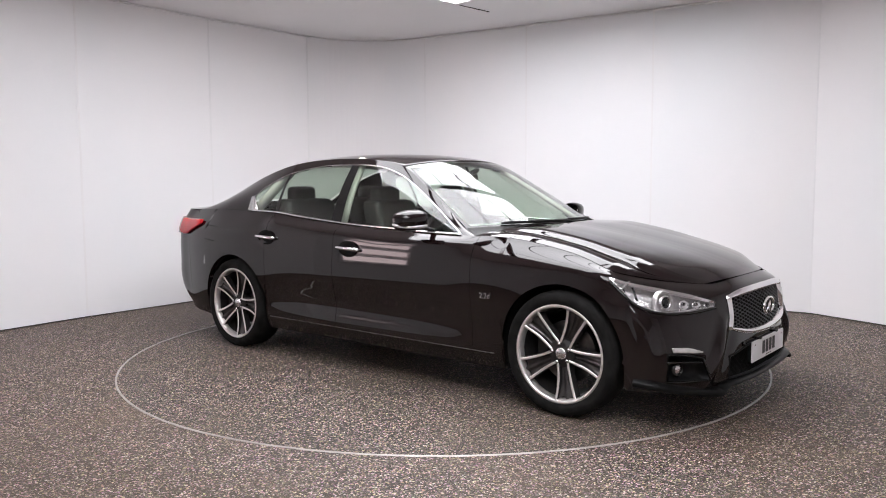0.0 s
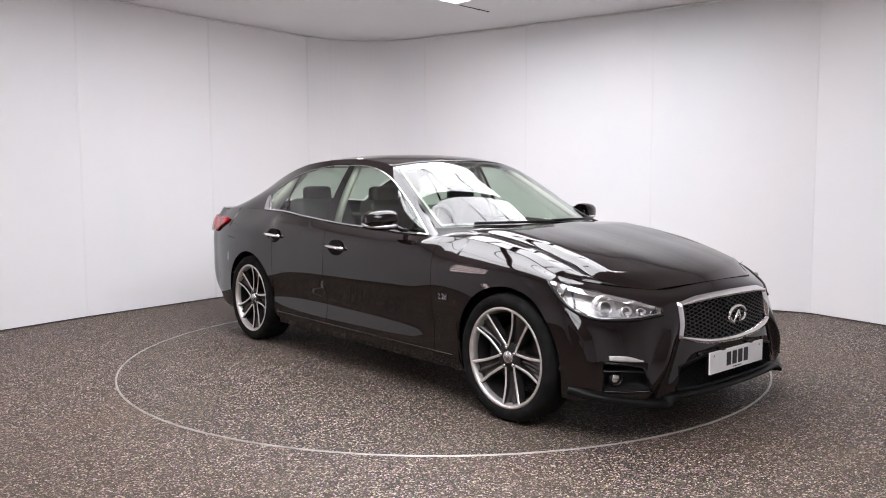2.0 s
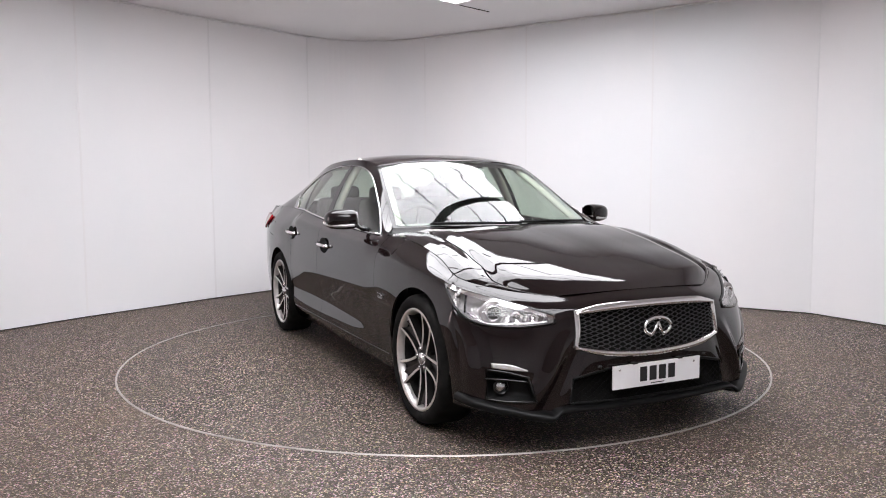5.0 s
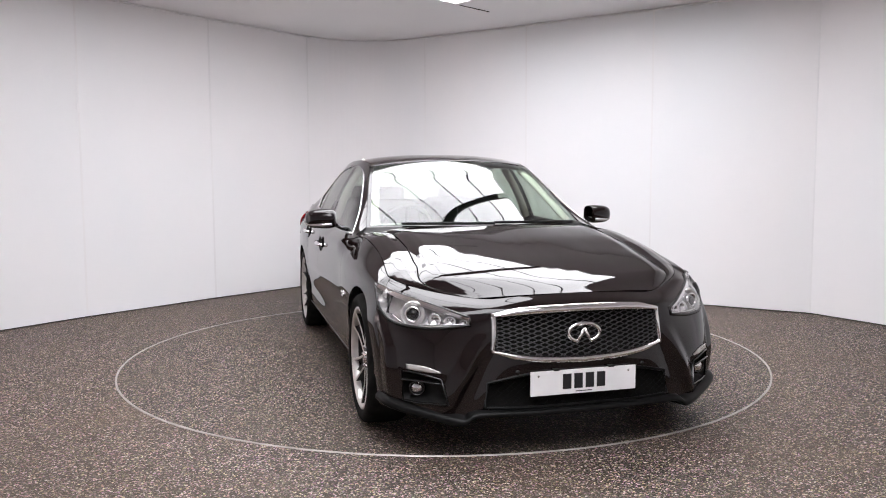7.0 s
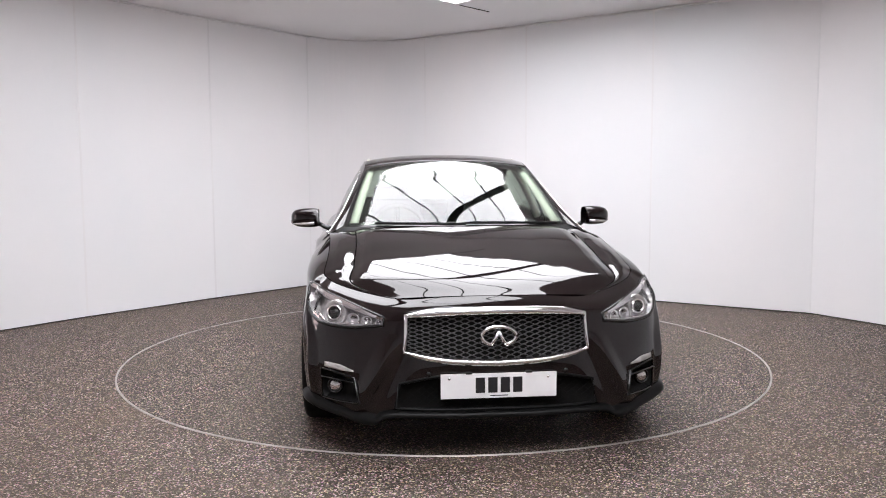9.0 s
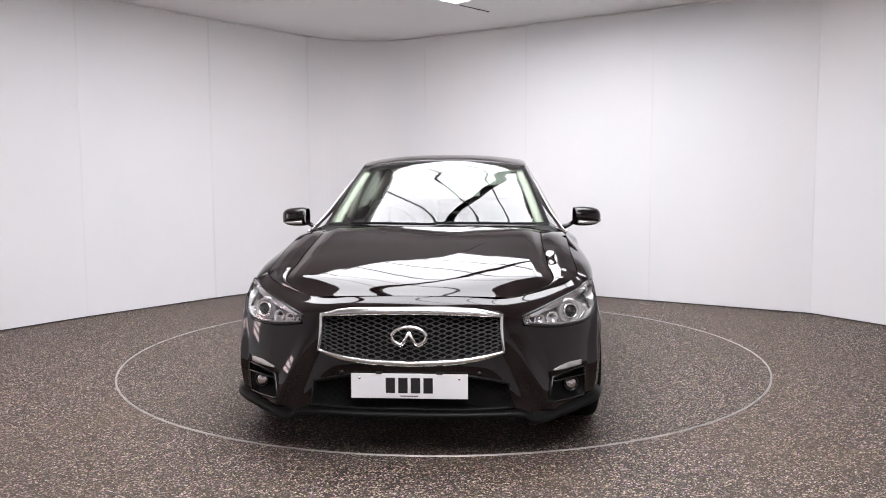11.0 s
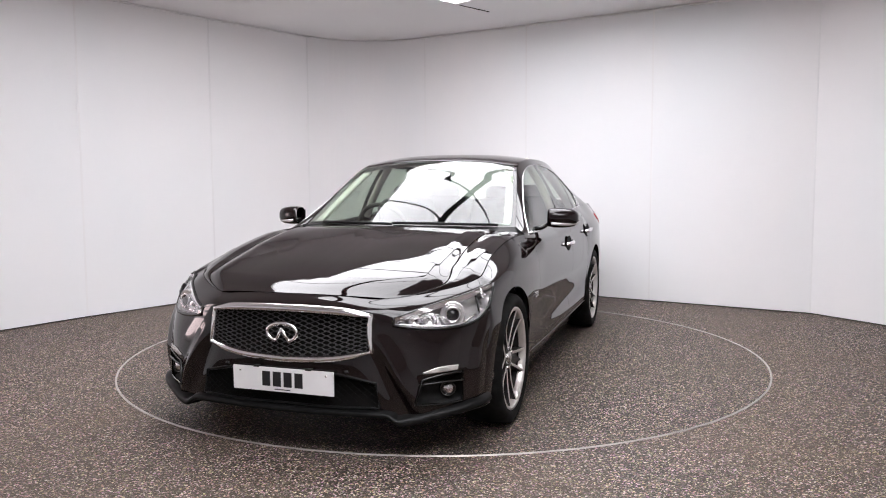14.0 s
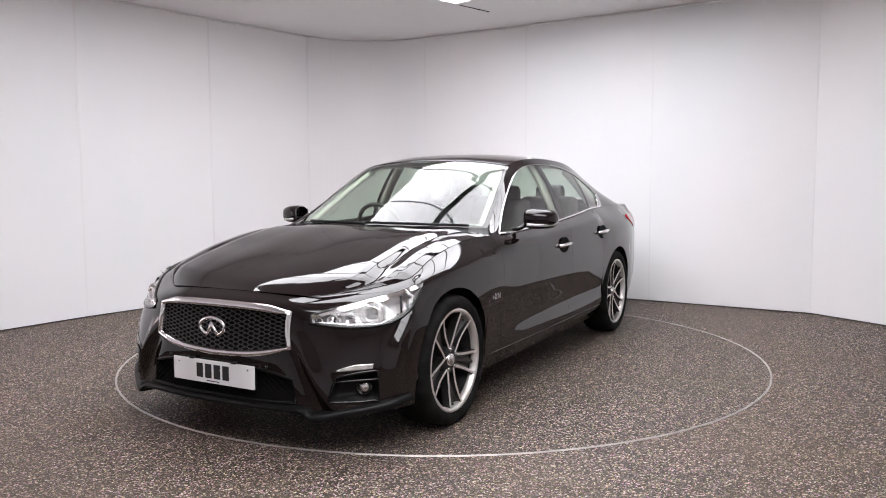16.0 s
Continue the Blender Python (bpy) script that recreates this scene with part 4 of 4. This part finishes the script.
for k, (a, where) in enumerate(right):
    g_ = step(0.72, 1.0, k / 15) if where == "top" else (step(0.72, 1.0, (len(right) - 1 - k) / 15) if where == "foot" else 1.0)
    if where == "top":
        d, wide = np.array([0, 0.72 * g_, 1.0 - 0.35 * g_]), 0.030 - 0.011 * g_
    elif where == "side":
        d, wide = np.array([0, 1.0, 0.0]), 0.015
    else:
        d, wide = np.array([0, 0.75 * g_, -1.0 + 0.4 * g_]), 0.025 - 0.006 * g_
    half.append((NOSE.at(a[0], a[1], 0.010), d, wide))
GF = half + [(p * FLIP, d * FLIP, wide) for p, d, wide in half[-2:0:-1]]
fv = []
for p, d, wide in GF:
    for o_, h_ in ((-0.006, -0.022), (-0.002, 0.004), (0.004, 0.008), (wide - 0.006, 0.007), (wide, -0.012)):
        q = p + d * o_
        fv.append((q[0] + h_ - 0.5 * max(0.0, abs(q[1]) - abs(p[1])), q[1], q[2]))
mesh_of("frame", fv, grid_faces(len(GF), 5, wrap=True), M_CHROME, grille, "broad chrome grille frame", outward=(1.5, 0, 0.555))
for k in range(19):
    pts = []
    for i in range(161):
        y = -0.412 + 0.824 * i / 160
        ya = abs(y)
        g = ya / 0.425
        zt = 0.658 - 0.014 * g * g
        zb = 0.450 + 0.038 * g * g
        t = (k + 0.5 + (0.5 if k % 2 else -0.5) * math.cos(2 * math.pi * y / 0.058) * 0.98) / 19
        z = zb + (zt - zb) * t
        pts.append((nose_x(ya, z) - 0.014, y, z))
    tube("mesh_bar", pts, 0.0023, M_MESH, grille, n=6)
# badge: an oval open at its foot with a peak inside
badge = new("badge")
badge.parent = car
badge["label"] = "oval chrome badge"
ov = []
for i in range(41):
    a = math.pi * (-0.5 + 0.14) + (2 * math.pi - 0.28 * math.pi) * i / 40
    ov.append((2.215, 0.077 * math.cos(a), 0.564 + 0.042 * math.sin(a)))
tube("oval", ov, 0.0088, M_CHROME, badge, flat=1.0)
for sg in (1, -1):
    tube("peak", [(2.213, ov[0][1] * sg * (1 if ov[0][1] > 0 else -1), ov[0][2]), (2.217, 0.018 * sg, 0.550), (2.218, 0.0, 0.586)], 0.0078, M_CHROME, badge)

# lower intake with fine mesh
intake = new("lower_intake")
intake.parent = car
intake["label"] = "black lower intake with fine mesh"
for s in (1, -1):
    bowl("backing", LOW_TOP, LOW_BOT, 0.04, M_DARK, intake, s, 16, 7, through_middle=True)
for k in range(9):
    pts = []
    for i in range(91):
        y = -0.45 + 0.9 * i / 90
        ya = abs(y)
        t = (k + 0.5 + (0.5 if k % 2 else -0.5) * math.cos(2 * math.pi * y / 0.04)) / 9
        z = 0.225 + 0.15 * t - 0.02 * (ya / 0.45) ** 2 * t
        pts.append((nose_x(ya, z) - 0.012, y, z))
    tube("mesh_bar", pts, 0.0018, M_DARK, intake, n=5)

# plate with dark bars in place of its characters
plate = new("number_plate")
plate.parent = car
plate["label"] = "white front number plate with black bars"
pb = bevel_box((2.214, -0.26, 0.288), (2.222, 0.26, 0.399), 0.002)
part("plate_board", pb, M_PLATE, plate)
part("plate_holder", bevel_box((2.19, -0.25, 0.29), (2.214, 0.25, 0.39), 0.003), M_BLACK, plate)
for y in (-0.084, -0.028, 0.028, 0.084):
    part("bar", bevel_box((2.222, y - 0.021, 0.312), (2.2232, y + 0.021, 0.381), 0.0005, 1), M_INK, plate)
part("bar", bevel_box((2.222, -0.04, 0.297), (2.2230, 0.04, 0.301)), M_INK, plate)
for y in (-0.222, 0.222):
    bv_, bf_ = lathe([(0.0, 0.0016), (0.004, 0.0014), (0.0055, 0.0)], n=10)
    mesh_of("plate_bolt", [(2.222 + p[1], y + p[0], 0.378 + p[2]) for p in bv_], bf_, M_SATIN, plate)
for y in (-0.135, 0.135):
    part("plate_clip", bevel_box((2.200, y - 0.014, 0.397), (2.226, y + 0.014, 0.405), 0.002), M_BLACK, plate)

# splitter lip along the bumper's foot
LIP = [(2.222, 0.0, 0.203), (2.219, 0.20, 0.204), (2.208, 0.38, 0.207), (2.190, 0.50, 0.204), (2.186, 0.555, 0.176), (2.150, 0.62, 0.178), (2.09, 0.70, 0.192), (2.02, 0.79, 0.208), (1.945, 0.862, 0.226), (1.85, 0.888, 0.235)]
for s in (1, -1):
    lv = []
    L = resample(LIP, 60)
    for i, p in enumerate(L):
        a, b = L[max(i - 1, 0)], L[min(i + 1, 59)]
        d = np.array([b[0] - a[0], b[1] - a[1], 0])
        nn = np.array([d[1], -d[0], 0]) / np.linalg.norm(d)
        if nn[0] + 0.3 * nn[1] < 0:
            nn = -nn
        for k_, (o_, h_) in enumerate(((-0.060, 0.030), (-0.020, 0.022), (-0.004, 0.017), (0.003, 0.011), (0.004, 0.0), (-0.003, -0.006), (-0.10, -0.008))):
            tall = 1 + 0.5 * step(0.52, 0.60, p[1]) if h_ > 0 else 1.0
            lv.append((p + nn * o_ + np.array([0, 0, h_ * tall])) * np.array([1, s, 1]))
    mesh_of("front_lip", lv, grid_faces(60, 7), M_LIP, car)


# ---- mirrors, handles, lamps, badges ----
for s in (1, -1):
    mirror = new("door_mirror")
    mirror.parent = car
    mirror["label"] = "black door mirror with clear indicator strip"
    mv = []
    prof = [(0.862, 0.040, 0.036), (0.872, 0.066, 0.052), (0.91, 0.082, 0.062), (0.965, 0.084, 0.062), (1.015, 0.074, 0.056), (1.042, 0.056, 0.044), (1.056, 0.030, 0.024), (1.058, 0.004, 0.004)]
    for i, (y, rx, rz) in enumerate(resample(prof, 18)):
        for k in range(24):
            a = 2 * math.pi * k / 24
            ex = 0.74
            cx_, sz_ = math.copysign(abs(math.cos(a)) ** ex, math.cos(a)), math.copysign(abs(math.sin(a)) ** ex, math.sin(a))
            mv.append((0.445 - 0.35 * (y - 0.87) ** 1.2 * 0.8 + rx * cx_ * (1 if cx_ > 0 else 0.75), y * s, 1.018 - 0.02 * (y - 0.87) + rz * sz_))
    mf = []
    for i in range(17):
        for k in range(24):
            mf.append((i * 24 + k, i * 24 + (k + 1) % 24, (i + 1) * 24 + (k + 1) % 24, (i + 1) * 24 + k))
    mf.append(tuple(range(24)))
    bm = bmesh.new()
    bvs = [bm.verts.new(p) for p in mv]
    for q_ in mf:
        bm.faces.new([bvs[i] for i in q_])
    part("shell", bm, M_PAINT, mirror, smooth=True)
    tube("indicator", [(0.524, 0.905 * s, 0.984), (0.512, 0.96 * s, 0.980), (0.476, 1.015 * s, 0.980), (0.432, 1.048 * s, 0.985), (0.392, 1.056 * s, 0.995)], 0.0105, M_LAMP, mirror, flat=0.9, label="clear indicator strip")
    tube("arm", [(0.50, 0.80 * s, 0.950), (0.485, 0.84 * s, 0.958), (0.47, 0.885 * s, 0.985)], 0.020, M_GLOSS, mirror, flat=0.7)
    gl = bevel_box((0.372, 0.885, 0.985), (0.376, 1.03, 1.055), 0.001)
    for v_ in gl.verts:
        v_.co.y *= s
    part("mirror_glass", gl, M_CHROME, mirror)
    for door, hx, hz, hy in ((front_doors, -0.16, 0.812, 0.903), (rear_doors, -1.12 + 0.10, 0.852, 0.902)):
        d_ = door[0] if s == 1 else door[1]
        hu = u_at_x(hx, 5.0)
        hy = max(wrap_at(hu, v_h)[1] for v_h in np.linspace(4.4, 5.4, 60) if abs(wrap_at(hu, v_h)[2] - hz) < 0.012) - 0.001
        tube("handle", [(hx + 0.105, (hy + 0.002) * s, hz - 0.004), (hx + 0.085, (hy + 0.022) * s, hz), (hx, (hy + 0.031) * s, hz + 0.004), (hx - 0.085, (hy + 0.022) * s, hz + 0.008), (hx - 0.105, (hy + 0.002) * s, hz + 0.006)], 0.017, M_CHROME, d_, flat=0.75, label="chrome door handle")
        # flat dark disc: the handle recess's shade is put into its colour
        cup, cf = lathe([(0.0, 0.0), (0.030, 0.001), (0.042, 0.004), (0.046, 0.002)], n=24)
        mesh_of("handle_shade", [(hx + p[0] * 2.0, (hy + p[1] + 0.003) * s, hz + p[2] * 1.15) for p in cup], cf, M_DARK, d_, "dark disc painting the shaded recess behind the handle")
    # engine badge on the fender
    cu = bpy.data.curves.new("lettering", "FONT")
    cu.body, cu.size, cu.extrude, cu.align_x, cu.align_y = "2.2d", 0.044, 0.002, "CENTER", "CENTER"
    tmp = new("lettering", cu)
    dg = bpy.context.evaluated_depsgraph_get()
    me = bpy.data.meshes.new_from_object(tmp.evaluated_get(dg))
    bpy.data.objects.remove(tmp)
    me.materials.clear()
    me.materials.append(M_SATIN)
    tx = new("lettering", me)
    tx.parent = fenders[0] if s == 1 else fenders[1]
    tx["label"] = "small chrome engine lettering"
    tx.matrix_basis = Matrix.Translation((0.955, 0.910 * s, 0.605)) @ Matrix.Rotation(radians(180 if s == 1 else 0), 4, "Z") @ Matrix.Rotation(radians(90), 4, "X")
    # tail lamp wrapping the rear corner
    TL = []
    for i in range(14):
        for j in range(7):
            t, r = i / 13, j / 6
            u_ = 14.3 + 2.2 * t
            vv_ = 4.45 + 0.95 * r * (0.2 + 0.8 * min(1, t * 3)) + (1 - min(1, t * 3)) * 0.75
            p = wrap_at(u_, min(vv_, 5.95))
            TL.append((p + normal_of(wrap_at, u_, min(vv_, 5.95)) * 0.006) * np.array([1, s, 1]))
    ob = mesh_of("tail_lamp", TL, grid_faces(14, 7), M_RED, car, "red tail lamp")
    m_ = ob.modifiers.new("thick", "SOLIDIFY")
    m_.thickness = 0.012

# wipers and roof aerial base
for y0, y1 in ((0.62, 0.02), (0.02, -0.52)):
    pw = [top_at(0.03 + 0.05 * t, (y0 + (y1 - y0) * t) / 0.71) + np.array([0.012, 0, 0.004]) for t in (0, 0.25, 0.5, 0.75, 1.0)]
    tube("wiper", pw, 0.007, M_BLACK, car, flat=1.3, n=6)

# ---- cabin ----
dv = []
for i in range(9):
    for j in range(25):
        y = -0.68 + 1.36 * j / 24
        x = 0.90 - 0.62 * i / 8 - 0.22 * (y / 0.7) ** 2 * (1 - i / 8)
        z = 0.950 + 0.012 * math.sin(math.pi * i / 8) - 0.10 * (i / 8) ** 4 + 0.035 * math.exp(-((y + 0.36) / 0.16) ** 2) * math.sin(math.pi * min(1, i / 7))
        dv.append((x, y, z - 0.01))
dash = mesh_of("dashboard", dv, grid_faces(9, 25), M_BLACK, car, outward=(0.5, 0, -3))
m_ = dash.modifiers.new("thick", "SOLIDIFY")
m_.thickness, m_.offset = 0.05, -1
part("dash_front", bevel_box((0.25, -0.68, 0.55), (0.45, 0.68, 0.86), 0.04, 3), M_BLACK, car, smooth=True)
sw = new("steering_wheel")
sw.parent = car
sw["label"] = "dark leather steering wheel"
ctr = Vector((0.20, -0.36, 0.925))
ax = Vector((-0.9, 0, 0.42)).normalized()
side_ = Vector((0, 1, 0))
up_ = ax.cross(side_).normalized()
tube("rim", [ctr + (side_ * math.cos(2 * math.pi * k / 32) + up_ * math.sin(2 * math.pi * k / 32)) * 0.18 for k in range(32)], 0.015, M_LEATHER, sw, closed=True)
for a in (0, 180, 270):
    d_ = side_ * math.cos(radians(a)) + up_ * math.sin(radians(a))
    tube("spoke", [ctr + d_ * 0.03 - ax * 0.02, ctr + d_ * 0.17], 0.014, M_BLACK, sw)
tube("boss", [ctr - ax * 0.05, ctr + ax * 0.005], 0.055, M_BLACK, sw, n=20)


def seat(x, y, w):
    st = new("seat")
    st.parent = car
    st["label"] = "dark leather car seat with headrest"
    part("cushion", bevel_box((x - 0.02, y - w, 0.42), (x + 0.50, y + w, 0.58), 0.05, 3), M_LEATHER, st, smooth=True)
    bk = bevel_box((x - 0.16, y - w, 0.52), (x + 0.02, y + w, 1.12), 0.06, 3)
    for v_ in bk.verts:
        v_.co.x -= 0.30 * (v_.co.z - 0.52)
        v_.co.y = y + (v_.co.y - y) * (1 - 0.22 * max(0, v_.co.z - 0.8) / 0.3)
    part("backrest", bk, M_LEATHER, st, smooth=True)
    hr = bevel_box((x - 0.33, y - 0.12, 1.075), (x - 0.23, y + 0.12, 1.215), 0.049, 4)
    part("headrest", hr, M_LEATHER, st, smooth=True)


for y in (-0.37, 0.37):
    seat(-0.05, y, 0.25)
for y in (-0.38, 0.38):
    seat(-0.95, y, 0.30)
# pale headliner and pillar linings
v = []
for i in range(20):
    for j in range(21):
        v.append(top_at(3.0 + 4.3 * i / 19, (-1 + 2 * j / 20) * 0.93) - np.array([0, 0, 0.035]))
mesh_of("headliner", v, grid_faces(20, 21), M_CREAM, car, outward=(-0.4, 0, 5))
for s in (1, -1):
    S = np.array([1, s, 1])
    tube("pillar_lining", [(top_at(0.2 + 2.8 * k / 9, 0.93) + np.array([-0.03, 0, -0.035])) * S for k in range(10)], 0.030, M_CREAM, car, flat=0.6)
    tube("pillar_lining", [(cabin_at(4.85, r) + np.array([0.0, -0.05, 0])) * S for r in (0.0, 0.3, 0.6, 0.85, 1.0)], 0.045, M_CREAM, car, flat=0.6)
    tube("pillar_lining", [(cabin_at(7.9 - 0.7 * r, r) + np.array([0.0, -0.06, 0])) * S for r in (0.0, 0.3, 0.6, 0.9)], 0.06, M_CREAM, car, flat=0.6)
    for (a, b) in ((front_doors, (0.72, -0.28)), (rear_doors, (-0.34, -1.02))):
        d_ = a[0] if s == 1 else a[1]
        bm = bevel_box((b[1], 0.72, 0.35), (b[0], 0.77, 0.94), 0.02, 2)
        for v_ in bm.verts:
            v_.co.y *= s
        part("door_lining", bm, M_LEATHER, d_)
part("parcel_shelf", bevel_box((-1.75, -0.62, 0.93), (-1.25, 0.62, 0.97), 0.01), M_BLACK, car)
part("rear_bulkhead", bevel_box((-1.30, -0.68, 0.3), (-1.24, 0.68, 0.95), 0.01), M_DARK, car)
part("firewall", bevel_box((0.86, -0.70, 0.3), (0.90, 0.70, 0.90), 0.01), M_DARK, car)
# inner mirror with its sensor box
part("inner_mirror", bevel_box((0.10, -0.12, 1.235), (0.135, 0.12, 1.300), 0.015, 3), M_BLACK, car, smooth=True)
tube("mirror_stalk", [(0.13, 0, 1.29), (0.22, 0, 1.33)], 0.018, M_BLACK, car)

# fuel flap outline on the rear quarter, parking sensors
fl = []
for x_, z_ in ((-1.66, 0.80), (-1.66, 0.91), (-1.80, 0.915), (-1.80, 0.81)):
    u_ = u_at_x(x_, 4.8)
    best = min(np.linspace(3.5, 5.9, 120), key=lambda vv: abs(wrap_at(u_, vv)[2] - z_))
    fl.append(wrap_at(u_, best) * FLIP + np.array([0, -0.0006, 0]))
fl_path = []
for k in range(4):
    for t in np.linspace(0, 1, 5)[:-1]:
        fl_path.append(fl[k] + (fl[(k + 1) % 4] - fl[k]) * t)
tube("fuel_flap", fl_path, 0.0016, M_BLACK, car, closed=True, n=6)
for y_ in (-0.31, 0.31):
    sv, sf = lathe([(0.0, 0.004), (0.010, 0.003), (0.012, 0.0)], n=14)
    xs = nose_x(0.31, 0.395)
    mesh_of("parking_sensor", [(xs + 0.003 + p[1], y_ + p[0], 0.395 + p[2]) for p in sv], sf, M_GLOSS, car)

# ---- what moves: the turntable and the car on it turn evenly ----
def motions():
    rows, disc_rows = [], []
    off = Vector((-0.0917, -0.0138, 0))
    for i in range(17):
        th = -39.75 - 4.942 * i
        c = CENTRE - Matrix.Rotation(radians(th), 4, "Z") @ off
        rows.append((i, pose(c.x, c.y, 0, 0, 0, th)))
        disc_rows.append((i, pose(CENTRE.x, CENTRE.y, 0, 0, 0, th)))
    walk(car, rows)
    walk(turntable, disc_rows)


motions()
